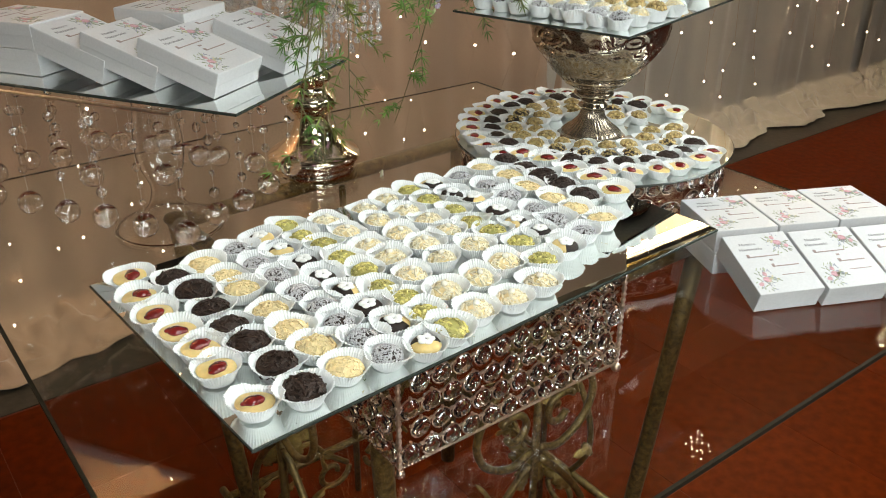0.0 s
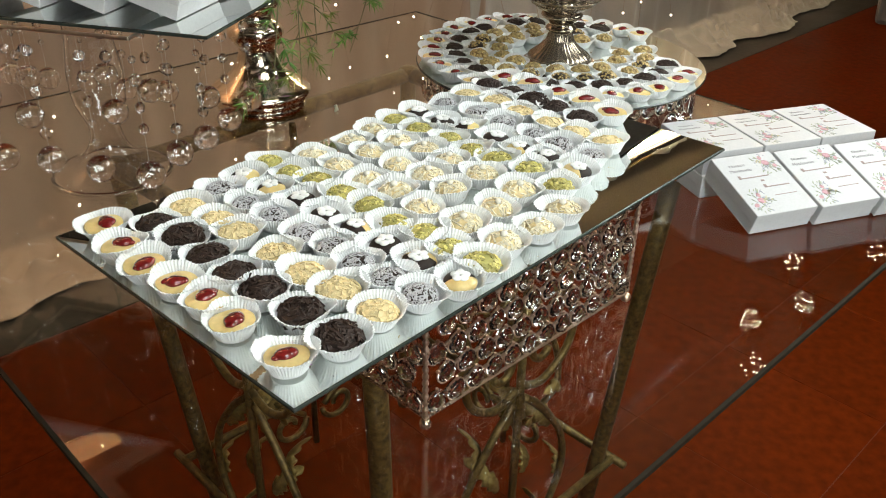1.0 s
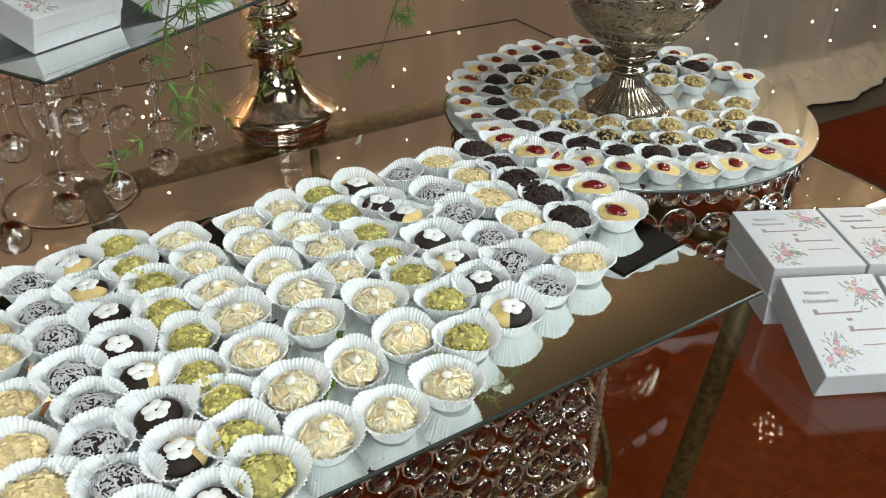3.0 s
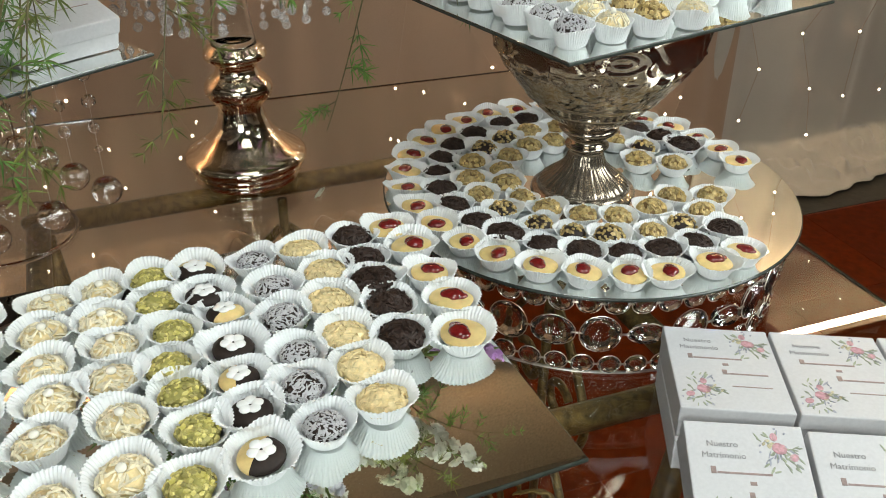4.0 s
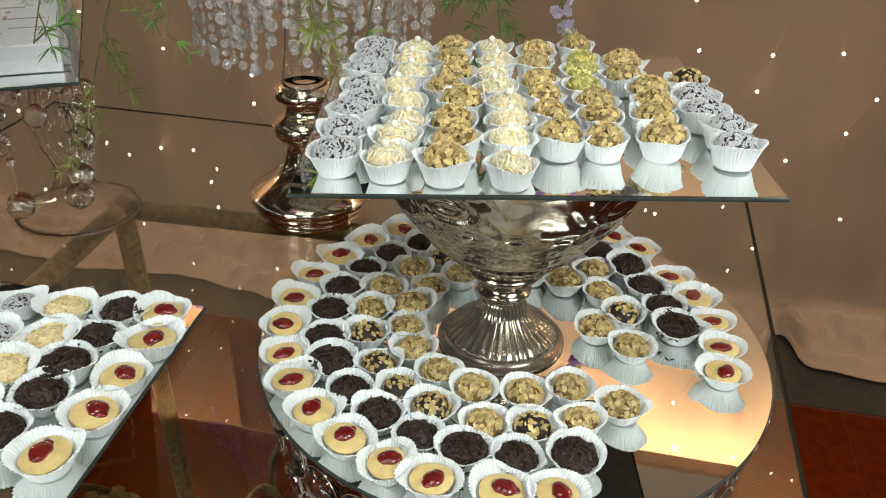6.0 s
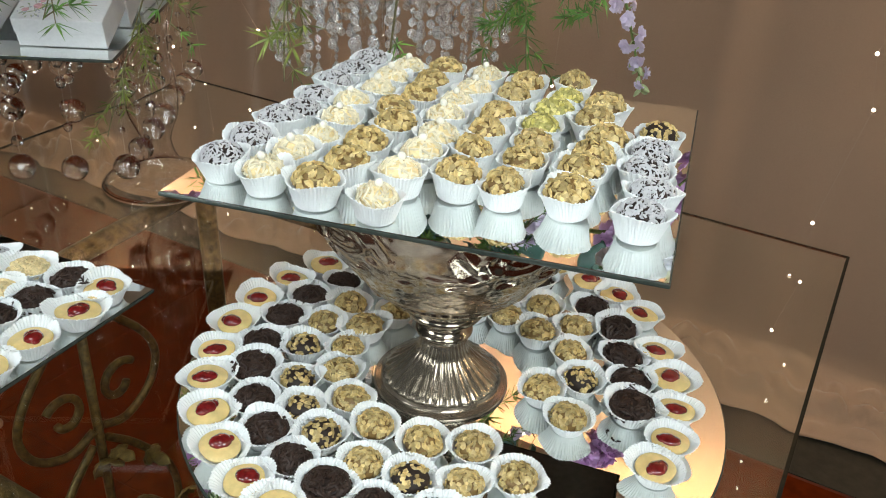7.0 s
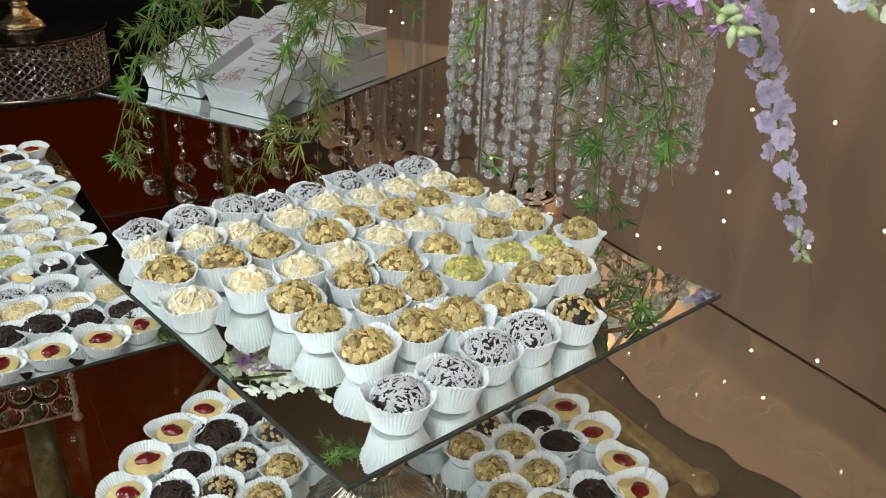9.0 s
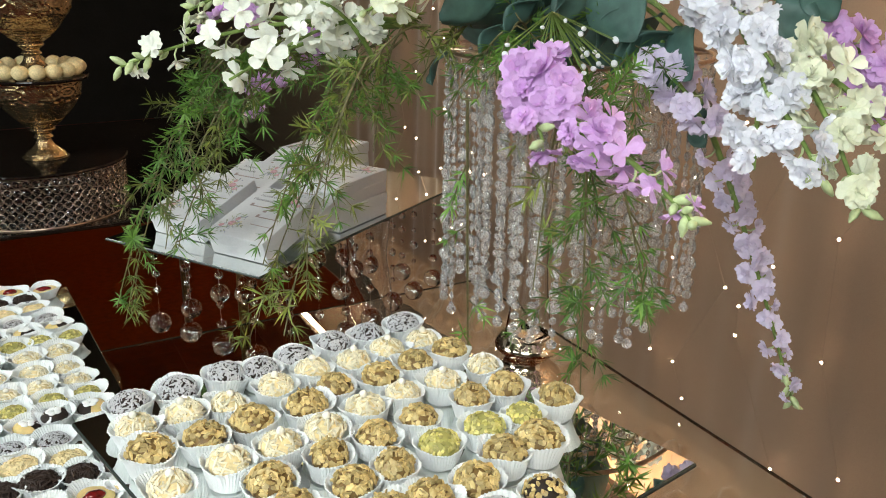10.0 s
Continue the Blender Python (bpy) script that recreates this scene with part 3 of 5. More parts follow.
def crystal_drum(m, radius, h, tall, label, rows, wire=None):
    """A ring of linked stones: rows of (height share, radius, count, kind)."""
    ob = thing("crystal_drum", m, label, "cake stand")
    lattice = bmesh.new()
    for share, r, count, kind in rows:
        z = h * share
        for k in range(count):
            a = 2 * math.pi * k / count
            mm = Matrix.Rotation(a, 4, "Z") @ Matrix.Translation((0, -radius, z))
            sort = kind if kind != "mixed" else ("large", "lens", "large", "oval")[k % 4]
            oval, rr, dep = {"round": (1.05, r, 0.45 * r), "large": (0.95, r, 0.34 * r), "lens": (1.75, r * 0.5, 0.45 * r), "oval": (1.25, r * 0.82, 0.34 * r)}[sort]
            mesh_part("crystal", gem_mesh(rr, dep, 10, oval), ob, m=mm @ pose(0, 0, 0, rnd.uniform(-6, 6), 0, rnd.uniform(-6, 6)))
            hoop(lattice, mm, rr + 0.0003, 0.00045, 18, 4, oval * (rr + 0.0004) / rr)
            tube(lattice, [Matrix.Rotation(a + t * 2 * math.pi / count, 4, "Z") @ Vector((0, -radius, z)) for t in (0.36, 0.5, 0.64)], 0.001, 4)
    for z in (0.001, h - 0.001):
        tube(lattice, [(radius * math.cos(2 * math.pi * j / 72), radius * math.sin(2 * math.pi * j / 72), z) for j in range(72)], 0.0016, 5, True)
    part("wire_lattice", lattice, wire or M_WIRE, ob, "fine metal wire links")
    return ob


DRUM_H = DISC_Z - 0.0045 - TOP
crystal_drum(at(DISC_U, DISC_V, TOP), 0.214, DRUM_H, 0, "round drum of clear cut crystals linked with silvered wire",
             [(0.87, 0.0108, 52, "round"), (0.5, 0.0205, 30, "mixed"), (0.12, 0.01, 52, "round")])


def flutes(k, amount, power=1.0):
    return lambda a: 1 + amount * abs(math.sin(k * a / 2)) ** power


def pedestal_bowl(m, height, label, group="", material=None):
    """A silvered glass bowl with raised ornament on a fluted foot."""
    ob = thing("pedestal_bowl", m, label, "pedestal bowl", group)
    k = height / 0.212
    silver = material or M_SILVER
    foot = smooth_profile([(0.058, 0.0), (0.0595, 0.0012), (0.0585, 0.003), (0.0535, 0.0042), (0.0515, 0.0058), (0.0498, 0.0085), (0.0445, 0.0148), (0.034, 0.023), (0.0235, 0.034), (0.0195, 0.044), (0.0185, 0.0495), (0.0195, 0.052)], 4)
    fl = flutes(36, 0.065)
    part("foot", lathe(bmesh.new(), [(r * k, z * k) for r, z in foot], 120, lambda a, i, r, z: (r * (fl(a) if 0.0188 * k < r < 0.049 * k and z > 0.0095 * k else 1.0), z)), material or M_PEWTER, ob, "fluted silvered glass foot", smooth=True)
    knop = smooth_profile([(0.0195, 0.052), (0.024, 0.054), (0.0245, 0.057), (0.021, 0.061), (0.0203, 0.065), (0.0275, 0.071), (0.0325, 0.075), (0.033, 0.079), (0.029, 0.083)], 4)
    part("knop", lathe(bmesh.new(), [(r * k, z * k) for r, z in knop], 64), silver, ob, smooth=True)
    bowl = smooth_profile([(0.029, 0.083), (0.039, 0.088), (0.0475, 0.0945), (0.055, 0.1015), (0.064, 0.11), (0.073, 0.119), (0.082, 0.13), (0.0905, 0.141), (0.1, 0.153), (0.107, 0.167), (0.112, 0.186), (0.1145, 0.2), (0.117, 0.2085), (0.1145, 0.212), (0.111, 0.2)], 9)

    def relief(a, i, r, z):
        s = z / height
        squares = -0.0034 * (math.sin(44 * a) > -0.4) * (1 if 0.505 < s < 0.542 else 0)
        beads = 0.0016 * abs(math.sin(34 * a)) * math.exp(-((s - 0.455) / 0.012) ** 2) + 0.0016 * (math.exp(-((s - 0.49) / 0.006) ** 2) + math.exp(-((s - 0.556) / 0.006) ** 2))
        mottle = 0.0018 * noise.noise((r * math.cos(a) * 170, r * math.sin(a) * 170, z * 190)) * (1 if 0.59 < s < 0.745 else 0.25)
        dots = -0.0028 * max(0, math.cos(18 * a)) ** 0.7 * math.exp(-((s - 0.77) / 0.018) ** 4)
        turn = (5 * a) % (2 * math.pi) - math.pi
        rad = math.hypot(turn / 1.5, (s - 0.875) / 0.075)
        scroll = 0.0042 * (math.exp(-((rad - 0.8) / 0.13) ** 2) + 0.7 * math.exp(-((rad - 0.35) / 0.13) ** 2)) + 0.0045 * math.exp(-((s - 0.89 - 0.045 * turn / 1.5 - 0.05 * math.sin(turn)) / 0.018) ** 2) * (abs(turn) > 0.6)
        leafy = 0.002 * math.sin(40 * a + 60 * s) * math.exp(-((rad - 1.15) / 0.22) ** 2)
        return r + (squares + beads + 0.55 * mottle + dots + 0.5 * scroll + 0.4 * leafy) * k, z

    part("bowl", lathe(bmesh.new(), [(r * k, z * k) for r, z in bowl], 440, relief, False), silver, ob, "embossed silvered glass bowl", smooth=True)
    return ob


pedestal_bowl(at(1.0875, 0.926, DISC_Z), SQ_Z - 0.0085 - DISC_Z, "embossed silvered pedestal bowl carrying a square mirror")


# ---- sweets ----
def cup_mesh(seed, deep=False):
    """A pleated paper case with a wavy, pinched and slightly crushed rim, in two skins."""
    r = random.Random(seed)
    n = 100
    ph = [r.uniform(0, 6.3) for _ in range(4)]
    oval, dip = (r.uniform(0.0, 0.05), r.uniform(0.0, 0.0008)) if deep else (r.uniform(0.02, 0.09), r.uniform(0.0003, 0.002))
    tall = 0.0172 if deep else 0.0158
    corners = [(r.uniform(0, 6.3), r.uniform(0.03, 0.11)) for _ in range(r.choice((1, 2, 2, 3)))]
    if deep:
        keys = [(0.0118, 0.0, 0.0), (0.0128, 0.0012, 0.0001), (0.0148, tall * 0.45, 0.0002), (0.0166, tall * 0.82, 0.00035), (0.0184, tall, 0.0005)]
    else:
        keys = [(0.0132, 0.0, 0.0), (0.0143, 0.0015, 0.0001), (0.0168, tall * 0.45, 0.00025), (0.02, tall * 0.82, 0.00045), (0.0229, tall, 0.0007)]
    bm = bmesh.new()
    skins = []
    for inset in (0.0, 0.0004):
        rings = []
        for rad, z, zig in keys:
            up = z / tall
            ring = []
            for j in range(n):
                a = 2 * math.pi * j / n
                pinch = sum(k * math.exp(-((math.cos(a - b) - 1) / 0.06) ** 2) for b, k in corners)
                rr = (rad - inset) * (1 + up * up * (oval * math.cos(2 * a + ph[0]) + 0.025 * math.cos(3 * a + ph[1]) + pinch)) + zig * (1 if j % 2 else -1) * r.uniform(0.4, 1.3)
                zz = z + inset + up ** 3 * (dip * math.cos(2 * a + ph[0]) + 0.001 * math.cos(3 * a + ph[2]) + 0.012 * pinch + r.uniform(-0.0004, 0.0004))
                ring.append(bm.verts.new((rr * math.cos(a), rr * math.sin(a), zz)))
            rings.append(ring)
        for a, b in zip(rings, rings[1:]):
            for j in range(n):
                bm.faces.new((a[j], a[(j + 1) % n], b[(j + 1) % n], b[j]))
        bm.faces.new(rings[0])
        skins.append(rings)
    for j in range(n):
        bm.faces.new((skins[0][-1][j], skins[0][-1][(j + 1) % n], skins[1][-1][(j + 1) % n], skins[1][-1][j]))
    me = finish(bm, "paper_cup")
    me.materials.append(M_PAPER)
    return me


CUPS = [cup_mesh(20 + i) for i in range(10)] + [cup_mesh(40 + i, True) for i in range(8)]
BALL_R, BALL_Z, FLAT = 0.0157, 0.0092, 0.68


def flakes(bm, seed, count, size, thick, centre, radius, lean=0.5, low=-0.1, lumps=0.0, flat=None):
    """Small chips stuck to the upper part of a ball."""
    r = random.Random(seed)
    for _ in range(count):
        h = r.uniform(low, 1)
        a = r.uniform(0, 2 * math.pi)
        q = math.sqrt(max(0, 1 - h * h))
        d = Vector((q * math.cos(a), q * math.sin(a), h))
        m = d.to_track_quat("Z", "Y").to_matrix().to_4x4()
        tw = Matrix.Rotation(r.uniform(0, 6.3), 4, "Z") @ Matrix.Rotation(r.gauss(0, lean), 4, "X")
        k = r.uniform(0.6, 1.3)
        mat = Matrix.Translation(Vector(centre) + Vector((d.x, d.y, d.z * (flat or FLAT))) * (radius + r.uniform(-0.0004, 0.0008 + lumps))) @ m @ tw @ Matrix.Diagonal((size[0] * k, size[1] * r.uniform(0.7, 1.3), thick * r.uniform(0.8, 1.4), 1))
        vs = [mat @ Vector(p) for p in ((-0.5, -0.35, 0), (0.1, -0.5, 0), (0.5, 0.1, 0), (0.0, 0.5, 0), (-0.45, 0.3, 0))]
        nrm = (mat.to_3x3() @ Vector((0, 0, 1)))
        lo = [bm.verts.new(v - nrm * 0.5) for v in vs]
        hi = [bm.verts.new(v + nrm * 0.5) for v in vs]
        bm.faces.new(hi)
        bm.faces.new(lo[::-1])
        for j in range(5):
            bm.faces.new((lo[j], lo[(j + 1) % 5], hi[(j + 1) % 5], hi[j]))
    return bm


def lumpy(seed, r=BALL_R - 0.0008, z=BALL_Z, amount=0.0012, squash=FLAT):
    bm = bmesh.new()
    bmesh.ops.create_icosphere(bm, subdivisions=3, radius=r)
    for v in bm.verts:
        v.co *= 1 + amount / r * noise.noise(v.co * 260 + Vector((seed, seed, 0)))
        v.co.z *= squash
        v.co.z += z
    return bm


C0 = (0, 0, BALL_Z)
SWEETS = {}


def sweet(kind, variant, deep=False):
    """A paper case with its filling at the origin of an Empty; made once for each kind and variant."""
    names = {"jam": ("jam_tart", "caramel custard sweet with red jam in a white paper case", "jam sweets"),
             "choc": ("chocolate_truffle", "dark chocolate truffle with shavings in a white paper case", "chocolate truffles"),
             "cream": ("almond_crumb_sweet", "pale sweet rolled in almond crumbs in a white paper case", "almond crumb sweets"),
             "spr": ("coconut_truffle", "dark truffle rolled in white and dark flakes in a paper case", "coconut truffles"),
             "heart": ("blossom_truffle", "dark and cream truffle topped with a white sugar blossom", "blossom truffles"),
             "pist": ("pistachio_sweet", "green sweet rolled in chopped pistachio in a paper case", "pistachio sweets"),
             "pearl": ("pearl_sweet", "ivory almond flake sweet topped with a sugar pearl", "pearl sweets"),
             "nut": ("peanut_sweet", "brown sweet rolled in toasted peanut in a paper case", "peanut sweets"),
             "nutchoc": ("nut_truffle", "chocolate truffle with chopped nuts in a white paper case", "nut truffles")}
    name, label, group = names[kind]
    sd = variant * 31 + len(kind) * 7
    ob = thing(name, pose(0, 0, -50), label, "sweet", group)
    mesh_part("paper_cup", CUPS[10 + (variant * 3 + len(kind)) % 8] if deep else CUPS[(variant * 3 + len(kind) * 2) % 10], ob, "fluted white paper case")
    r = random.Random(sd)
    if kind == "jam":
        prof = smooth_profile([(0.0105, 0.002), (0.0146, 0.008), (0.0166, 0.0118), (0.0162, 0.0132), (0.0118, 0.0145), (0.0055, 0.015), (0.0005, 0.0151)], 3)
        part("custard", lathe(bmesh.new(), prof, 32, lambda a, i, rr, z: (rr * (1 + 0.03 * math.sin(2 * a + sd)), z + 0.0006 * math.sin(3 * a + sd))), M_CUSTARD, ob, smooth=True)
        bm = bmesh.new()
        turn = r.uniform(0, 6.3)
        off = Vector((0.0025 * math.cos(turn + 1), 0.0025 * math.sin(turn + 1), 0.0154))
        for k in range(6):
            t = k / 5 - 0.35
            ball(bm, off + Vector((0.0125 * t * math.cos(turn) + r.uniform(-1, 1) * 0.0008, 0.0125 * t * math.sin(turn) + r.uniform(-1, 1) * 0.0008, 0)), 0.0074 * (1.12 - 1.0 * abs(t)), 2, (1, 1, 0.55))
        part("jam", bm, M_JAM, ob, "glossy dark red jam", smooth=True)
    elif kind == "choc":
        part("truffle", lumpy(sd), M_CHOC, ob, smooth=True)
        tagged(part("shaving_coat", flakes(bmesh.new(), sd, 140, (0.0105, 0.002), 0.0018, C0, BALL_R - 0.0002, 0.8, 0.1, 0.0022), M_SHAV, ob), kind="stuff")
    elif kind == "cream":
        part("sweet_ball", lumpy(sd, squash=0.56), M_CREAM, ob, smooth=True)
        tagged(part("crumb_coat", flakes(bmesh.new(), sd, 105, (0.0066, 0.0042), 0.0012, C0, BALL_R - 0.0003, 0.5, 0.05, 0.0, 0.56), M_CREAM, ob), kind="stuff")
    elif kind == "spr":
        part("truffle", lumpy(sd), M_CHOC, ob, smooth=True)
        tagged(part("dark_flake_coat", flakes(bmesh.new(), sd + 1, 90, (0.0042, 0.0016), 0.0006, C0, BALL_R - 0.0004, 0.4, 0.0), M_SHAV, ob), kind="stuff")
        tagged(part("white_flake_coat", flakes(bmesh.new(), sd, 230, (0.0058, 0.0015), 0.0008, C0, BALL_R, 0.5, -0.05), M_WHITE, ob), kind="stuff")
    elif kind == "heart":
        part("truffle", lumpy(sd, amount=0.0005, squash=0.5), M_CHOC, ob, smooth=True)
        if variant % 2:
            bm = lumpy(sd, BALL_R - 0.0002, BALL_Z, 0.0004, 0.5)
            bmesh.ops.bisect_plane(bm, geom=bm.verts[:] + bm.edges[:] + bm.faces[:], plane_co=(0.002, 0, 0), plane_no=(1, 0.3, 0), clear_inner=True)
            part("cream_half", bm, M_CUSTARD, ob, smooth=True)
        bm = bmesh.new()
        for k in range(5):
            a = 2 * math.pi * k / 5 + sd
            ball(bm, (0.005 * math.cos(a), 0.005 * math.sin(a), BALL_Z + BALL_R * 0.5 + 0.0003), 0.0043, 2, (1, 1, 0.4))
        part("sugar_blossom", bm, M_ICING, ob, "white sugar blossom", smooth=True)
    elif kind == "pist":
        part("sweet_ball", lumpy(sd), M_PISTBALL, ob, smooth=True)
        tagged(part("nut_coat", flakes(bmesh.new(), sd, 105, (0.0046, 0.0033), 0.0013, C0, BALL_R - 0.0002, 0.45, 0.0), M_PIST, ob), kind="stuff")
    elif kind == "pearl":
        part("sweet_ball", lumpy(sd), M_CREAM, ob, smooth=True)
        tagged(part("almond_coat", flakes(bmesh.new(), sd, 80, (0.0088, 0.002), 0.0013, C0, BALL_R - 0.0001, 0.5, 0.0), M_PALE, ob), kind="stuff")
        part("pearl", ball(bmesh.new(), (0.001, 0, BALL_Z + BALL_R * FLAT + 0.0022), 0.0035, 2), M_PEARL, ob, smooth=True)
    elif kind == "nut":
        part("sweet_ball", lumpy(sd, squash=0.84), M_NUTBALL, ob, smooth=True)
        tagged(part("nut_coat", flakes(bmesh.new(), sd, 125, (0.0058, 0.0042), 0.001, C0, BALL_R - 0.0004, 0.6, 0.05, 0.0006, 0.84), M_NUT, ob), kind="stuff")
    else:
        part("truffle", lumpy(sd, squash=0.84), M_CHOC, ob, smooth=True)
        tagged(part("nut_coat", flakes(bmesh.new(), sd, 60, (0.0046, 0.0036), 0.0013, C0, BALL_R - 0.0003, 0.5, 0.05, 0.0, 0.84), M_NUT, ob), kind="stuff")
    lift = {"choc": 0.0022, "nut": 0.0016, "nutchoc": 0.0016, "jam": 0.0006, "heart": 0.0032}.get(kind, 0.0018)
    wide = {"cream": 1.02, "pist": 0.92, "spr": 0.9, "heart": 0.95}.get(kind, 0.97)
    tall = {"choc": 0.8, "nut": 0.88, "nutchoc": 0.88, "jam": 0.86}.get(kind, 0.76)
    for child in ob.children:
        if child.name.split(".")[0] != "paper_cup":
            child.location.z += 0.0062 if deep else lift
            child.scale = (0.85, 0.85, 0.88) if deep else (wide, wide, tall)
    return ob


for kind in ("jam", "choc", "cream", "spr", "heart", "pist", "pearl", "nut", "nutchoc"):
    SWEETS[kind] = [sweet(kind, i) for i in range(4)]
for kind in ("spr", "pearl", "nut", "pist", "nutchoc"):
    SWEETS[kind + " deep"] = [sweet(kind, i, True) for i in range(4 if kind in ("spr", "pearl", "nut") else 1)]
used = set()


def set_sweet(kind, base, u, v, lean=3.0, grow=1.0):
    """Stands a sweet on a mirror, turned and tipped a little."""
    i = rnd.randrange(len(SWEETS[kind]))
    k = grow * rnd.uniform(0.96, 1.05)
    m = base @ pose(u, v, 0.001, rnd.gauss(0, lean), rnd.gauss(0, lean), rnd.uniform(0, 360)) @ Matrix.Diagonal((k, k * rnd.uniform(0.94, 1.05), k, 1))
    if (kind, i) in used:
        copy_thing(SWEETS[kind][i], m)
    else:
        used.add((kind, i))
        SWEETS[kind][i].matrix_basis = m


def sweet_row(kind, base, *places):
    """One row of sweets of a kind; places in millimetres in the mirror's or the table's axes."""
    for u, v in places:
        set_sweet(kind, base, u / 1000, v / 1000)


def sweet_ring(kinds, radius, *angles):
    """Sweets at angles in degrees on the round mirror, the kinds taking turns."""
    for k, a in enumerate(angles):
        set_sweet(kinds[k % len(kinds)], DISC_M, radius * math.cos(radians(a)), radius * math.sin(radians(a)), 3.0, 0.97)


# rows across the long tray
TRAY_BASE, DISC_M = at(0, 0, TRAY_Z), at(DISC_U, DISC_V, DISC_Z)
sweet_row("jam", TRAY_BASE, (271, 777), (264, 730), (265, 691), (270, 649), (274, 610), (273, 573), (278, 511))
sweet_row("choc", TRAY_BASE, (304, 746), (311, 710), (310, 667), (310, 628), (312, 592), (316, 547), (318, 503))
sweet_row("cream", TRAY_BASE, (341, 756), (348, 718), (349, 686), (353, 633), (352, 591), (356, 554), (360, 512))
sweet_row("spr", TRAY_BASE, (383, 769), (385, 728), (390, 691), (391, 647), (396, 610), (393, 574), (397, 541), (400, 508))
sweet_row("heart", TRAY_BASE, (416, 778), (420, 739), (426, 699), (424, 660), (429, 624), (430, 583), (432, 544), (436, 500))
sweet_row("pist", TRAY_BASE, (453, 791), (453, 754), (462, 722), (461, 682), (468, 649), (460, 606), (468, 576), (464, 541), (468, 507))
sweet_row("pearl", TRAY_BASE, (494, 773), (499, 736), (500, 690), (503, 654), (499, 612), (508, 565), (509, 519))
sweet_row("pearl", TRAY_BASE, (548, 776), (544, 740), (545, 698), (552, 660), (546, 621), (552, 568), (550, 515))
sweet_row("pearl", TRAY_BASE, (585, 784), (585, 743), (592, 707), (589, 669), (594, 626), (593, 577), (594, 521))
sweet_row("pist", TRAY_BASE, (623, 789), (625, 753), (632, 712), (627, 672), (632, 640), (638, 602), (628, 556))
sweet_row("heart", TRAY_BASE, (657, 790), (659, 752), (671, 723), (670, 678), (670, 644), (671, 606), (671, 567))
sweet_row("spr", TRAY_BASE, (704, 791), (712, 746), (712, 705), (713, 659), (709, 621), (713, 580))
sweet_row("cream", TRAY_BASE, (744, 794), (756, 755), (748, 712), (749, 667), (750, 630), (754, 590))
sweet_row("choc", TRAY_BASE, (790, 801), (790, 763), (788, 726), (790, 694), (787, 652))
sweet_row("jam", TRAY_BASE, (824, 806), (834, 770), (834, 725), (837, 684), (830, 640))

# rings on the round mirror, open towards the foot of the bowl
sweet_ring(("jam",), 0.206, 57, 67, 77, 89, 100, 111, 122, 134, 146, 158, 170, 182, 194, 206, 217, 229, 240, 252, 262, 276, 287)
sweet_ring(("jam",), 0.187, -7, 4, 16, 28, 40)
sweet_ring(("choc",), 0.17, 54, 66, 89, 101, 117, 132, 146, 159, 173, 186, 201, 213, 227, 240, 253, 266, 279, 294)
sweet_ring(("choc",), 0.152, 13, 26, 39)
sweet_ring(("nut", "nut", "nut", "nutchoc", "nutchoc"), 0.133, 60, 78, 95, 111, 129, 146, 166, 182, 200, 220)
sweet_ring(("nutchoc", "nutchoc", "nut", "nutchoc", "nut", "nut"), 0.136, 235, 250, 269, 285, 302, 319)
sweet_ring(("nut",), 0.097, 66, 87, 108, 130, 154, 175, 195, 216, 238, 259, 284, 307)
sweet_ring(("nut", "nutchoc", "nut"), 0.108, -3, 25, 45)
sweet_ring(("nut",), 0.077, 12)

# rows on the square mirror, in its own axes
sweet_row("spr deep", SQ_M, (-133, -122), (-133, -85), (-132, -48), (-125, -21), (-130, 14), (-131, 51), (-126, 85), (-126, 125))
sweet_row("pearl deep", SQ_M, (-98, -132), (-93, -96), (-89, -68), (-92, -25), (-97, 11), (-89, 44), (-91, 79), (-87, 115))
sweet_row("nut deep", SQ_M, (-60, -138), (-52, -102), (-55, -64), (-48, -24), (-61, 8), (-53, 46), (-55, 81), (-53, 117))
sweet_row("pearl deep", SQ_M, (-17, -143), (-16, -104), (-13, -67), (-14, -31), (-19, 8), (-21, 43), (-17, 79), (-18, 124))
sweet_row("nut deep", SQ_M, (20, -94), (17, -49), (16, -10), (17, 29), (16, 79), (21, 113))
sweet_row("nut deep", SQ_M, (52, -95), (55, -54), (55, -22), (58, 127))
sweet_row("pist deep", SQ_M, (51, 19), (55, 58), (60, 91))
sweet_row("nut deep", SQ_M, (94, -92), (93, -56), (97, -28), (103, 7), (89, 44), (92, 74))
sweet_row("spr deep", SQ_M, (139, -109), (143, -76), (135, -40), (136, -7))
sweet_row("nutchoc deep", SQ_M, (138, 29))


# ---- gift boxes ----
def lettering(text, size, m, parent, material):
    cu = bpy.data.curves.new("lettering", "FONT")
    cu.body, cu.size, cu.align_x, cu.extrude, cu.resolution_u = text, size, "CENTER", 0.0001, 3
    tmp = new("lettering", cu)
    me = bpy.data.meshes.new_from_object(tmp.evaluated_get(bpy.context.evaluated_depsgraph_get()))
    bpy.data.objects.remove(tmp)
    me.materials.clear()
    me.materials.append(material)
    mesh_part("lettering", me, parent, "printed lettering", m)


BW, BL, BH = 0.091, 0.111, 0.0325


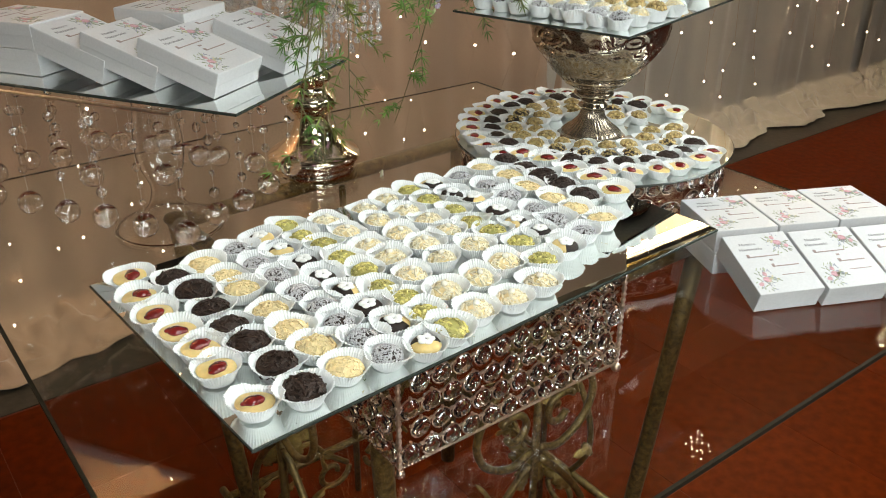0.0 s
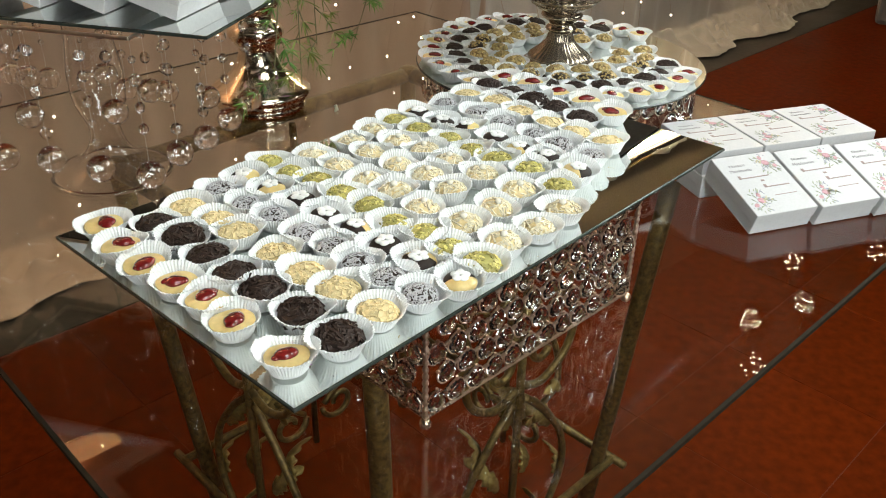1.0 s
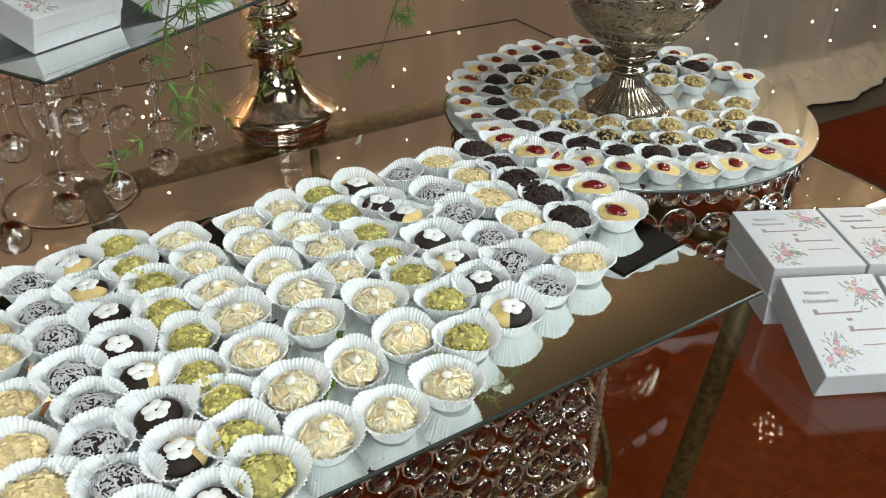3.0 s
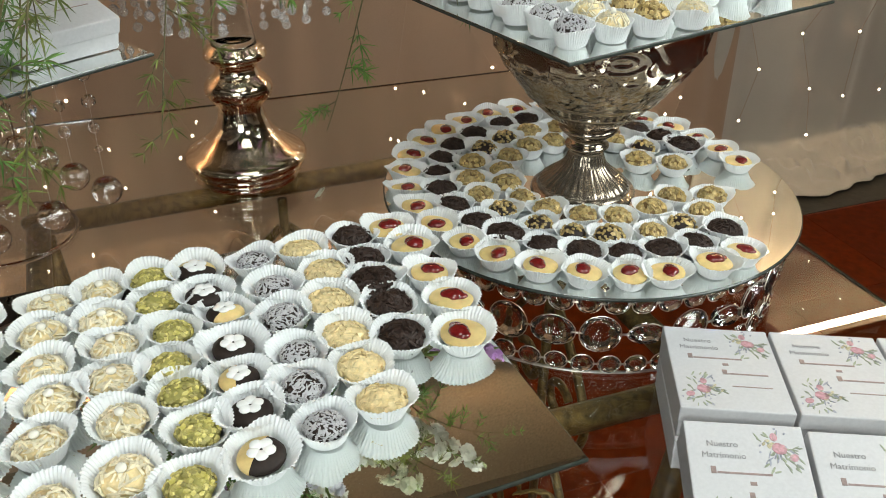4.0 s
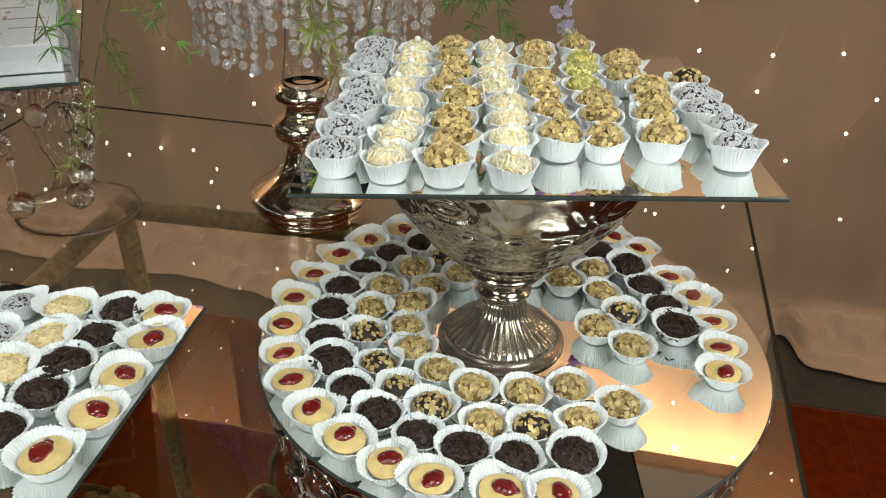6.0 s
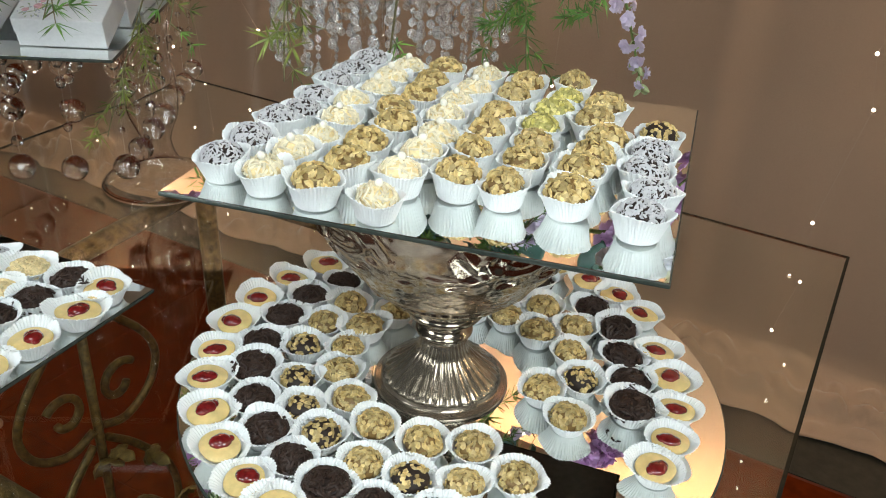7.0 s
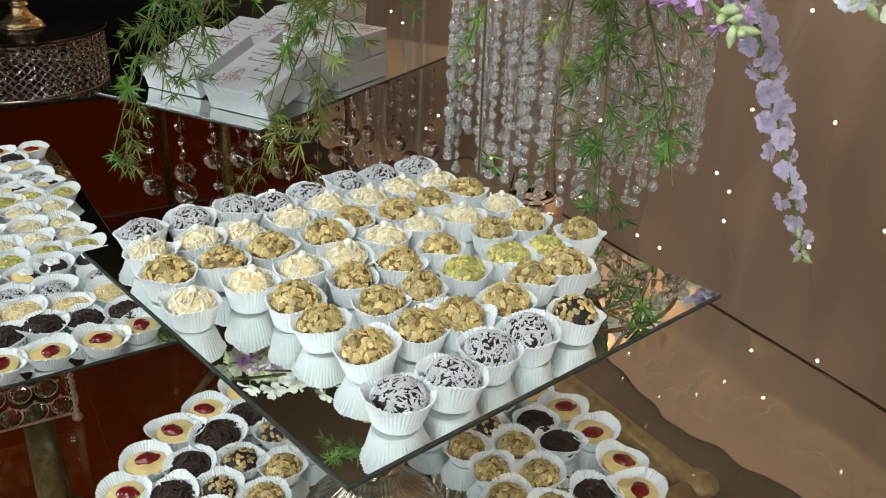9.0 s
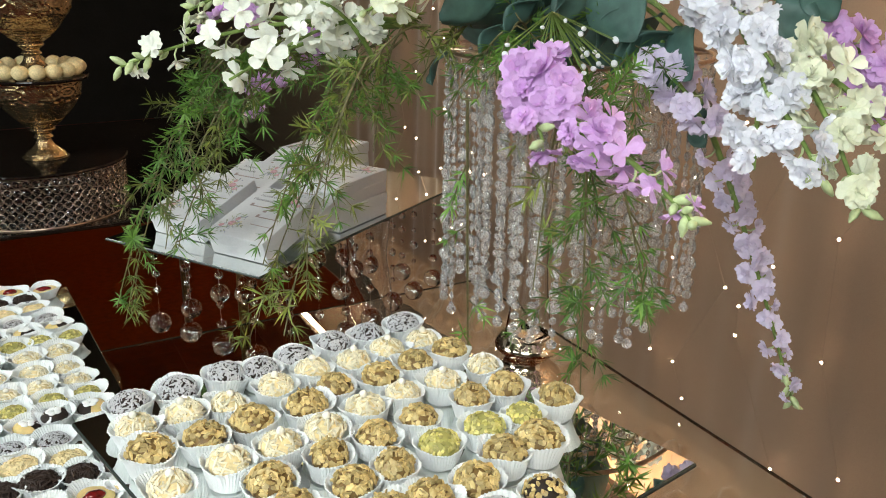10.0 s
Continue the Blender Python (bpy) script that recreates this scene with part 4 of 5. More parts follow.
def print_spray(bm_list, cx, cy, s, seed):
    """A printed corner spray: rose, small blossoms and leaves as thin flat ink shapes."""
    r = random.Random(seed)

    def petal(bm, x, y, rx, ry, turn, z=BH + 0.0004):
        n = 8
        pts = [(rx * math.cos(2 * math.pi * j / n), ry * math.sin(2 * math.pi * j / n)) for j in range(n)]
        ca, sa = math.cos(turn), math.sin(turn)
        lo = [bm.verts.new((x + ca * a - sa * b, y + sa * a + ca * b, z - 0.0003)) for a, b in pts]
        hi = [bm.verts.new((x + ca * a - sa * b, y + sa * a + ca * b, z)) for a, b in pts]
        bm.faces.new(hi)
        for j in range(n):
            bm.faces.new((lo[j], lo[(j + 1) % n], hi[(j + 1) % n], hi[j]))

    rose, leaf, blue, yellow = bm_list
    for k in range(3):
        petal(rose, cx + 0.0012 * math.cos(k * 2.1), cy + 0.0012 * math.sin(k * 2.1), 0.0058 - 0.001 * k, 0.005 - 0.001 * k, k, BH + 0.0004 + 0.0001 * k)
    petal(rose, cx - s * 0.011, cy - 0.007, 0.004, 0.0032, 0.6)
    petal(rose, cx + s * 0.002, cy + 0.0105, 0.0038, 0.003, 1.6)
    for k in range(44):
        a = r.uniform(0, 6.3)
        q = r.uniform(0.005, 0.019)
        petal(leaf if k % 4 else blue, cx + q * math.cos(a), cy + q * math.sin(a) * 1.15, r.uniform(0.002, 0.0042), r.uniform(0.0005, 0.001), a + r.gauss(0, 0.5))
    for k in range(9):
        petal(blue, cx + r.gauss(0, 0.008), cy + r.gauss(0, 0.009), 0.0011, 0.0008, k)
    for k in range(7):
        petal(yellow, cx + s * 0.007 + r.gauss(0, 0.0035), cy + r.gauss(0.002, 0.004), 0.0022, 0.0012, k)


def gift_box(m, label):
    ob = thing("gift_box", m, label, "gift box", "gift boxes")
    part("base", slab(-BW / 2, BW / 2, -BL / 2, BL / 2, 0, BH * 0.55, 0.001), M_CARTON, ob)
    lid = part("lid", slab(-BW / 2 - 0.0008, BW / 2 + 0.0008, -BL / 2 - 0.0008, BL / 2 + 0.0008, BH * 0.5, BH, 0.0012), M_CARTON, ob)
    ink = [bmesh.new() for _ in range(4)]
    print_spray(ink, BW / 2 - 0.021, BL / 2 - 0.021, -1, 3)
    print_spray(ink, -BW / 2 + 0.021, -BL / 2 + 0.024, 1, 5)
    for nm, bm, mt in zip(("rose_print", "leaf_print", "berry_print", "blossom_print"), ink, (M_ROSE, M_LEAFINK, M_BLUEINK, M_YELLOWINK)):
        tagged(part(nm, bm, mt, lid), kind="stuff")
    for y, text in ((0.034, "Nuestro"), (0.024, "Matrimonio")):
        lettering(text, 0.0072, Matrix.Translation((-0.0185, y, BH + 0.0003)), lid, M_INK)
    for x0, x1, y, h in ((-0.030, -0.026, 0.0135, 0.0062), (-0.0255, 0.016, 0.0115, 0.0016), (-0.002, 0.003, 0.0035, 0.003), (-0.004, 0.0, -0.007, 0.0062), (0.0005, 0.034, -0.009, 0.0016), (0.001, 0.034, -0.0255, 0.001)):
        part("printed_bar", slab(x0, x1, y - h / 2, y + h / 2, BH - 0.0002, BH + 0.0003), M_GOLDINK, lid)
    return ob


BOX = gift_box(pose(0, 0, -50), "white card gift box printed with flowers, on the glass table")
BOX_TURN = -25.0
made_first = []


def set_box(m, label=""):
    if not made_first:
        BOX.matrix_basis = m
        made_first.append(BOX)
        ob = BOX
    else:
        ob = copy_thing(BOX, m)
    if label:
        ob["label"] = label
    return ob


E1 = Vector((math.cos(radians(BOX_TURN)), math.sin(radians(BOX_TURN)), 0))
E2 = Vector((-E1.y, E1.x, 0))
GRID0 = Vector((1.056, 0.705, 0))


def table_box(col, row_back, z, tip, label):
    p = GRID0 + E1 * (BW / 2 + col * (BW + 0.005)) - E2 * (BL / 2 + row_back)
    set_box(at(p.x, p.y, z, 0, 0, BOX_TURN) @ pose(0, 0, 0, tip, 0, rnd.uniform(-1, 1)), label)


for col in range(3):
    table_box(col, 0.004 + 0.003 * (col % 2), TOP + 0.0005, 0, "white printed gift box under another on the glass table")
for col in range(3):
    table_box(col, 0.0, TOP + BH + 0.001, 0, "white printed gift box stacked on another")
for col in range(3):
    table_box(col, 0.113 + 0.004 * col, TOP + 0.0165, 16.0, "white printed gift box leaning on the stacked ones")

# two rows on the tall tray: the row's middle, where the leaning boxes touch the mirror, where the flat pair lies
for x, touch, flat in ((-0.05, (-0.196, -0.111, -0.034), 0.118), (0.073, (-0.215, -0.135), -0.016)):
    for y in touch:
        set_box(TIER_M @ pose(x, y + 0.5 * BL * math.cos(radians(17)) - 0.001, 0.0006 + 0.5 * BL * math.sin(radians(17)), 17, 0, rnd.uniform(-1.5, 1.5)), "white printed gift box leaning in a fanned row")
    for k in range(2):
        set_box(TIER_M @ pose(x, flat, 0.0008 + k * (BH + 0.0006), 0, 0, rnd.uniform(-1.5, 1.5)), "white printed gift box lying flat on the mirror" if k == 0 else "white printed gift box stacked at the end of a row")


# ---- bead strings ----
STRINGS = {}


def bead_string(length, drop, seed, small=0.0045, step=0.017):
    """A hanging thread with cut beads and a drop or a large ball at its end, from z = 0 down."""
    key = (length, drop, seed, small)
    if key in STRINGS:
        return STRINGS[key]
    r = random.Random(seed)
    bm = bmesh.new()
    z = -0.004
    while z > -length + (drop if drop else 0):
        rad = small * r.choice((0.55, 0.7, 0.9, 0.9, 1.0, 1.55))
        z -= rad
        gem(bm, Matrix.Translation((0, 0, z)) @ Matrix.Rotation(r.uniform(-0.7, 0.7), 4, "Z"), rad, 0.0016 + 0.12 * rad, 10)
        z -= rad + r.uniform(0.0005, step * 0.3)
    tube(bm, [(0, 0, 0), (0, 0, -length)], 0.0003, 3)
    if drop:
        bmesh.ops.create_icosphere(bm, subdivisions=2, radius=drop, matrix=Matrix.Translation((0, 0, -length - drop * 0.2)))
    me = finish(bm, "bead_string")
    me.materials.append(M_BEAD)
    STRINGS[key] = me
    return me


# the tier of crystal strings with the box tray
tier = thing("crystal_tier_stand", TIER_M @ pose(0, 0, TOP - TIER_Z), "clear glass column stand hung with strings of crystal balls", "cake stand")
H = TIER_Z - 0.0045 - TOP
CX, CY = 0.08, 0.045
wall = smooth_profile([(0.08, 0.0), (0.0795, 0.005), (0.07, 0.011), (0.045, 0.022), (0.028, 0.04), (0.021, 0.065), (0.026, 0.085), (0.035, 0.11), (0.036, 0.15), (0.03, 0.2), (0.032, 0.235), (0.036, H - 0.001)], 3)


def blown(profile, thick):
    """A hollow turned glass: the outer skin up, the inner skin down, joined at both rims."""
    bm = lathe(bmesh.new(), profile + [(r - thick, z) for r, z in reversed(profile)] + profile[:1], 48, close=False)
    bmesh.ops.remove_doubles(bm, verts=bm.verts[:], dist=1e-6)
    return bm


part("column", blown(wall, 0.0016), M_THIN, tier, "clear glass column on a domed foot", m=Matrix.Translation((CX, CY, 0)), smooth=True)
part("foot_ring", tube(bmesh.new(), [(CX + 0.08 * math.cos(2 * math.pi * j / 48), CY + 0.08 * math.sin(2 * math.pi * j / 48), 0.0032) for j in range(48)], 0.0026, 8, True), M_THIN, tier, "clear glass foot ring", smooth=True)
FX0, FX1, FY0, FY1 = -0.14, 0.104, -0.167, 0.2
frame_bm = bmesh.new()
for a, b in (((FX0, FY0), (FX1, FY0)), ((FX1, FY0), (FX1, FY1)), ((FX1, FY1), (FX0, FY1)), ((FX0, FY1), (FX0, FY0))):
    tube(frame_bm, [(*a, H - 0.003), (*b, H - 0.003)], 0.0022, 6)
part("hanging_frame", frame_bm, M_WIRE, tier)
hang = [(FX0 + (FX1 - FX0) * i / 4, y) for i in range(5) for y in (FY0, FY1)] + [(x, FY0 + (FY1 - FY0) * i / 6) for i in range(1, 6) for x in (FX0, FX1)]
BEAD = {}


def one_bead(r):
    if r not in BEAD:
        if r > 0.01:
            bm = bmesh.new()
            bmesh.ops.create_icosphere(bm, subdivisions=3, radius=r)
        else:
            bm = gem(bmesh.new(), Matrix.Identity(4), r, r * 0.75, 8)
        BEAD[r] = finish(bm, "crystal_bead")
        BEAD[r].materials.append(M_BALL)
    return BEAD[r]


def ball_string(x, y, ln, big, parent):
    """A fine wire with cut beads, wide apart, and a faceted ball at its end."""
    wire = part("wire", tube(bmesh.new(), [(x, y, H - 0.004), (x, y, H - ln + big)], 0.00011, 3), M_WIRE, parent)
    z = H - 0.02
    while z > H - ln + big * 2.2:
        r = rnd.choice((0.0042, 0.0062, 0.0072))
        mesh_part("crystal_bead", one_bead(r), wire, m=pose(x, y, z - r, rnd.uniform(-20, 20), 0, rnd.uniform(0, 180)))
        z -= 2 * r + rnd.uniform(0.009, 0.017)
    mesh_part("crystal_ball", one_bead(big), wire, "faceted clear crystal ball", pose(x, y, H - ln, rnd.uniform(0, 90), 0, rnd.uniform(0, 90)))


for i, (x, y) in enumerate(hang):
    ball_string(x, y, 0.153 + rnd.uniform(-0.004, 0.004), 0.0155, tier)
for i in range(6):
    a = 2 * math.pi * i / 6
    ball_string(-0.02 + 0.075 * math.cos(a), 0.01 + 0.1 * math.sin(a), 0.12, 0.0155, tier)

# the gold candle stand with its bead skirt
GU, GV = 0.766, 1.298
stand = thing("flower_stand", at(GU, GV, TOP), "tall rose gold flower stand with a crystal bead skirt", "flower stand")
gold = smooth_profile([(0.072, 0.0), (0.074, 0.003), (0.0735, 0.009), (0.072, 0.0105), (0.076, 0.0125), (0.0765, 0.018), (0.075, 0.0195), (0.081, 0.0225), (0.0835, 0.028), (0.082, 0.033), (0.0755, 0.039),
                       (0.062, 0.048), (0.0475, 0.06), (0.0365, 0.075), (0.0315, 0.091), (0.0305, 0.102), (0.037, 0.11), (0.0435, 0.118), (0.0455, 0.126), (0.0435, 0.134), (0.036, 0.142),
                       (0.0295, 0.148), (0.0275, 0.157), (0.033, 0.163), (0.04, 0.168), (0.0415, 0.173), (0.0395, 0.178), (0.033, 0.186)], 4)
part("base", lathe(bmesh.new(), gold, 72), M_GOLD, stand, "polished rose gold base", smooth=True)
part("column", blown(smooth_profile([(0.03, 0.184), (0.022, 0.25), (0.02, 0.32), (0.022, 0.42), (0.03, 0.5), (0.036, 0.534)], 4), 0.0016), M_THIN, stand, "clear glass column", smooth=True)
SKIRT_V = 0.05
ring = bmesh.new()
for rr, zz in ((0.152, 0.535), (0.112, 0.533), (0.078, 0.53)):
    tube(ring, [(rr * math.cos(2 * math.pi * j / 48), SKIRT_V + rr * math.sin(2 * math.pi * j / 48), zz) for j in range(48)], 0.0028, 6, True)
for k in range(6):
    a = math.pi * k / 3
    tube(ring, [(0, 0, 0.531), (0.152 * math.cos(a), SKIRT_V + 0.152 * math.sin(a), 0.534)], 0.0015, 5)
part("ring", ring, M_BRONZE, stand, "thin bronze hanging rings")
for rr, count, ln in ((0.152, 44, 0.3), (0.112, 26, 0.315), (0.078, 12, 0.335)):
    for i in range(count):
        a = 2 * math.pi * i / count
        l2 = round(ln - rnd.choice((0.0, 0.015, 0.04, 0.06)), 3)
        tagged(mesh_part("bead_string", bead_string(l2, 0.006, i % 4, 0.0054, 0.0135), stand, "thread of small cut beads", pose(rr * math.cos(a), SKIRT_V + rr * math.sin(a), 0.532, 0, 0, math.degrees(a) + 90 + rnd.uniform(-25, 25))), kind="stuff")
part("vase", lathe(bmesh.new(), smooth_profile([(0.05, 0.535), (0.09, 0.55), (0.11, 0.59), (0.105, 0.62), (0.098, 0.61), (0.08, 0.57)], 3), 40), M_EUCA, stand, "dark vase hidden by flowers", smooth=True)


# ---- flowers ----
def bend(p0, p1, sag, n=10):
    """A drooping line from p0 to p1."""
    a, b = Vector(p0), Vector(p1)
    out = []
    for i in range(n + 1):
        t = i / n
        p = a.lerp(b, t)
        p.z += sag * 4 * t * (1 - t)
        out.append(p)
    return out


def petal(bm, m, length, width, rg, ruffle=0.12, notch=0.12):
    """One thin, rounded, wavy petal that grows along m's x."""
    ph, curl = rg.uniform(0, 6.3), rg.uniform(-0.1, 0.3)
    rows = []
    for x, ww in ((0.0, 0.16), (0.22, 0.4), (0.45, 0.74), (0.68, 0.98), (0.87, 0.92), (1.0, 0.55)):
        row = []
        for y in (-1, -0.6, -0.2, 0.2, 0.6, 1):
            back = notch * (1 - abs(y)) * max(0.0, x - 0.8) * 3
            lift = -curl * x * x + 0.12 * y * y * x + ruffle * x * math.sin(4.2 * y + ph) * 0.9
            row.append(bm.verts.new(m @ Vector(((x - back) * length, y * width * ww, lift * length))))
        rows.append(row)
    for a, c in zip(rows, rows[1:]):
        for j in range(5):
            bm.faces.new((a[j], a[j + 1], c[j + 1], c[j]))


def floret_mesh(seed, material, double):
    """A flower of unit radius that faces +z: a ruffled double rosette, or a loose open cross of long petals."""
    rg = random.Random(seed)
    bm = bmesh.new()
    rings = ((7, 1.0, 0.42, 0.12), (6, 0.85, 0.4, 0.5), (5, 0.6, 0.32, 0.9), (3, 0.4, 0.25, 1.25)) if double else ((5, 1.05, 0.36, 0.2), (3, 0.75, 0.3, 0.75))
    for count, length, width, lift in rings:
        turn = rg.uniform(0, 6.3)
        for k in range(count):
            a = turn + 2 * math.pi * k / count + rg.gauss(0, 0.16)
            m = Matrix.Translation((0, 0, 0.12 * lift)) @ Matrix.Rotation(a, 4, "Z") @ Matrix.Rotation(-(lift + rg.gauss(0, 0.18)), 4, "Y") @ Matrix.Rotation(rg.gauss(0, 0.22), 4, "X")
            petal(bm, m, length * rg.uniform(0.85, 1.12), width * rg.uniform(0.9, 1.25), rg, 0.11 if double else 0.07, 0.14 if double else 0.05)
    me = finish(bm, "floret", True)
    me.materials.append(material)
    return me


FLORETS = {}


def bud(bm, p, d, length):
    """A slim pointed bud."""
    q = Vector(d).normalized()
    tube(bm, [p, p + q * length * 0.25, p + q * length * 0.6, p + q * length], [0.001, length * 0.2, length * 0.22, length * 0.06], 7)


def stock_stem(p0, p1, sag, material, seed, label, count, size=0.017, start=0.0, spread=0.018, double=True, buds=5, taper=0.35, face=(0.65, -0.55, 0.1)):
    """A flowering stem: florets all round it, smaller towards the tip, with slim buds at its end."""
    rg = random.Random(seed)
    line = bend(p0, p1, sag, 14)
    ob = thing("stock_flower", AX.copy(), label, "flower", "flowers of the arrangement")
    part("stem", tube(bmesh.new(), line, [0.003 * (1 - 0.6 * i / 14) for i in range(15)], 6), M_STEM, ob, smooth=True)
    green = bmesh.new()
    toward = Vector(face).normalized()
    key = (material.name, double)
    if key not in FLORETS:
        FLORETS[key] = [floret_mesh(len(material.name) * 10 + i, material, double) for i in range(6)]
    for k in range(count):
        t = start + (0.97 - start) * (k + 0.5) / count
        i = min(13, int(t * 14))
        p = line[i].lerp(line[i + 1], t * 14 - i)
        axis = (line[i + 1] - line[i]).normalized()
        d = Matrix.Rotation(k * 2.4 + rg.uniform(-0.5, 0.5), 3, axis) @ axis.orthogonal().normalized()
        d = (d + axis * 0.3 + toward * 0.35).normalized()
        s = 1 - taper * max(0, (t - 0.4) / 0.6)
        c = p + d * spread * s * rg.uniform(0.6, 1.25)
        scale = size * s * rg.uniform(0.8, 1.2)
        m = Matrix.Translation(c) @ (d + Vector((rg.gauss(0, 0.25), rg.gauss(0, 0.25), rg.gauss(0, 0.25)))).normalized().to_track_quat("Z", "Y").to_matrix().to_4x4() @ Matrix.Rotation(rg.uniform(0, 6.3), 4, "Z") @ Matrix.Scale(scale, 4)
        mesh_part("floret", rg.choice(FLORETS[key]), ob, m=m)
        tube(green, [p, p.lerp(c, 0.5) + axis * 0.002, c], 0.0009, 4)
    for k in range(buds):
        t = 0.86 + 0.14 * k / max(1, buds - 1)
        i = min(13, int(t * 14))
        p = line[i].lerp(line[i + 1], min(1, t * 14 - i))
        axis = (line[i + 1] - line[i]).normalized()
        d = Matrix.Rotation(k * 2.4, 3, axis) @ axis.orthogonal().normalized() + axis * 0.9
        bud(green, p, d, rg.uniform(0.011, 0.017))
    part("bud_spray", green, M_BUD, ob, "slim pale green buds", smooth=True)
    return ob


def fern(p0, p1, sag, seed, dense=1.0, branch=0.063, label="feathery green asparagus fern spray hanging from the arrangement"):
    """A drooping spray with thin side twigs that carry star-like tufts of needles."""
    rg = random.Random(seed)
    line = bend(p0, p1, sag, 16)
    ob = thing("fern_spray", AX.copy(), label, "fern", "ferns of the arrangement")
    twigs, green = bmesh.new(), bmesh.new()
    tube(twigs, line, [0.0015 * (1 - 0.6 * i / 16) for i in range(17)], 5)

    def tuft(p, axis, length, n):
        turn = rg.uniform(0, 6.3)
        side = axis.orthogonal().normalized()
        for k in range(n):
            d = Matrix.Rotation(turn + 2 * math.pi * k / n + rg.gauss(0, 0.3), 3, axis) @ side
            d = (d * 0.8 + axis * rg.uniform(0.15, 0.95)).normalized()
            ln = length * rg.uniform(0.65, 1.15)
            w = d.cross(axis).normalized() * 0.0009
            tip = p + d * ln + Vector((0, 0, -0.08 * ln))
            mid = p + d * ln * 0.5
            low = p + d * ln * 0.2
            green.faces.new([green.verts.new(v) for v in (p, low + w, mid + w, tip, mid - w, low - w)])

    total = (Vector(p1) - Vector(p0)).length
    count = max(5, int(total * 72 * dense))
    for k in range(count):
        t = 0.08 + 0.92 * (k + rg.random()) / count
        i = min(15, int(t * 16))
        p = line[i].lerp(line[i + 1], t * 16 - i)
        axis = (line[i + 1] - line[i]).normalized()
        d = (Vector((rg.gauss(0, 1), rg.gauss(0, 1), rg.gauss(0, 0.6))).normalized() + axis * 0.55).normalized()
        ln = branch * rg.uniform(0.35, 1.2) * (1 - 0.4 * t)
        tip = p + d * ln + Vector((0, 0, -0.3 * ln))
        mid = p.lerp(tip, 0.5) + Vector((0, 0, 0.1 * ln))
        tube(twigs, [p, mid, tip], [0.0008, 0.0006, 0.0004], 4)
        steps = max(2, int(ln / 0.0105))
        for j in range(steps):
            q = p.lerp(mid, 2 * (j + 1) / steps) if (j + 1) * 2 <= steps else mid.lerp(tip, 2 * (j + 1) / steps - 1)
            tuft(q, (tip - p).normalized(), 0.02 * rg.uniform(0.65, 1.15), 9)
    part("twig", twigs, M_TWIG, ob)
    tagged(part("needle_spray", green, M_FERN if seed % 3 else M_FERNY, ob, "fine green needles"), kind="stuff")
    return ob


def broad_leaf(p0, p1, width, seed):
    """A rounded, slightly folded leaf from its stalk at p0 to its tip at p1."""
    rg = random.Random(seed)
    a, c = Vector(p0), Vector(p1)
    length = (c - a).length
    bm = bmesh.new()
    m = Matrix.Translation(a) @ (c - a).to_track_quat("Y", "Z").to_matrix().to_4x4() @ Matrix.Rotation(rg.uniform(0.2, 1.1), 4, "Y")
    rows = []
    for i in range(11):
        t = i / 10
        w = width * math.sin(math.pi * (0.03 + 0.94 * t)) ** 0.6
        rows.append([bm.verts.new(m @ Vector((x * w, t * length, 0.25 * length * t * (1 - t) + 0.16 * abs(x) * w + 0.0035 * math.sin(6 * t + 2 * x)))) for x in (-1, -0.66, -0.33, 0, 0.33, 0.66, 1)])
    for u, v in zip(rows, rows[1:]):
        for j in range(6):
            bm.faces.new((u[j], u[j + 1], v[j + 1], v[j]))
    return bm


def leaf_branch(base, leaves, seed):
    """A twig from the vase with broad leaves, each given by its stalk and tip."""
    ob = thing("eucalyptus_branch", AX.copy(), "branch of broad blue-green leaves among the flowers", "foliage", "leaf branches of the arrangement")
    twig = bmesh.new()
    for k, (p0, p1) in enumerate(leaves):
        tube(twig, bend(base, p0, 0.02, 6), 0.0018, 5)
        lf = part("leaf", broad_leaf(p0, p1, (Vector(p1) - Vector(p0)).length * 0.36, seed + k), M_EUCA, ob, smooth=True)
        lf.modifiers.new("thickness", "SOLIDIFY").thickness = 0.0008
    part("twig", twig, M_STEM, ob)
    return ob


VASE = (GU + 0.03, GV - 0.03, TOP + 0.61)
# drooping stems over the square tray
stock_stem((0.972, 1.135, 1.343), (1.142, 1.080, 1.304), 0.008, M_PETALP, 4, "mauve stock flower stem drooping over the tray", 18, 0.0165, 0.05, 0.02, buds=0)
stock_stem((0.976, 1.122, 1.331), (1.091, 1.072, 1.308), 0.005, M_PETALP, 41, "short mauve stock flower stem beside a longer one", 8, 0.0165, 0.1, 0.017, buds=2)
stock_stem((1.082, 1.100, 1.320), (1.228, 1.084, 1.286), 0.006, M_PETALP, 24, "mauve stock flower stem with a budding tip", 9, 0.0135, 0.2, 0.015, False, 7)
stock_stem((0.998, 1.256, 1.412), (1.150, 1.224, 1.360), 0.015, M_PETALB, 5, "pale blush stock flower stem drooping", 14, 0.0165, 0.1, 0.02, buds=0)
stock_stem((1.038, 1.251, 1.422), (1.153, 1.218, 1.342), 0.012, M_PETALB, 51, "pale blush stock stem above cream florets", 12, 0.0165, 0.1, 0.02, buds=2)
stock_stem((1.110, 1.257, 1.342), (1.172, 1.194, 1.293), 0.008, M_PETALB, 26, "pale blush stock stem under cream florets", 9, 0.0165, 0.1, 0.016, buds=0)
stock_stem((1.110, 1.248, 1.344), (1.207, 1.220, 1.292), 0.008, M_PETALB, 27, "pale blush and white stock stem with a green tip", 10, 0.0165, 0.1, 0.017, buds=3)
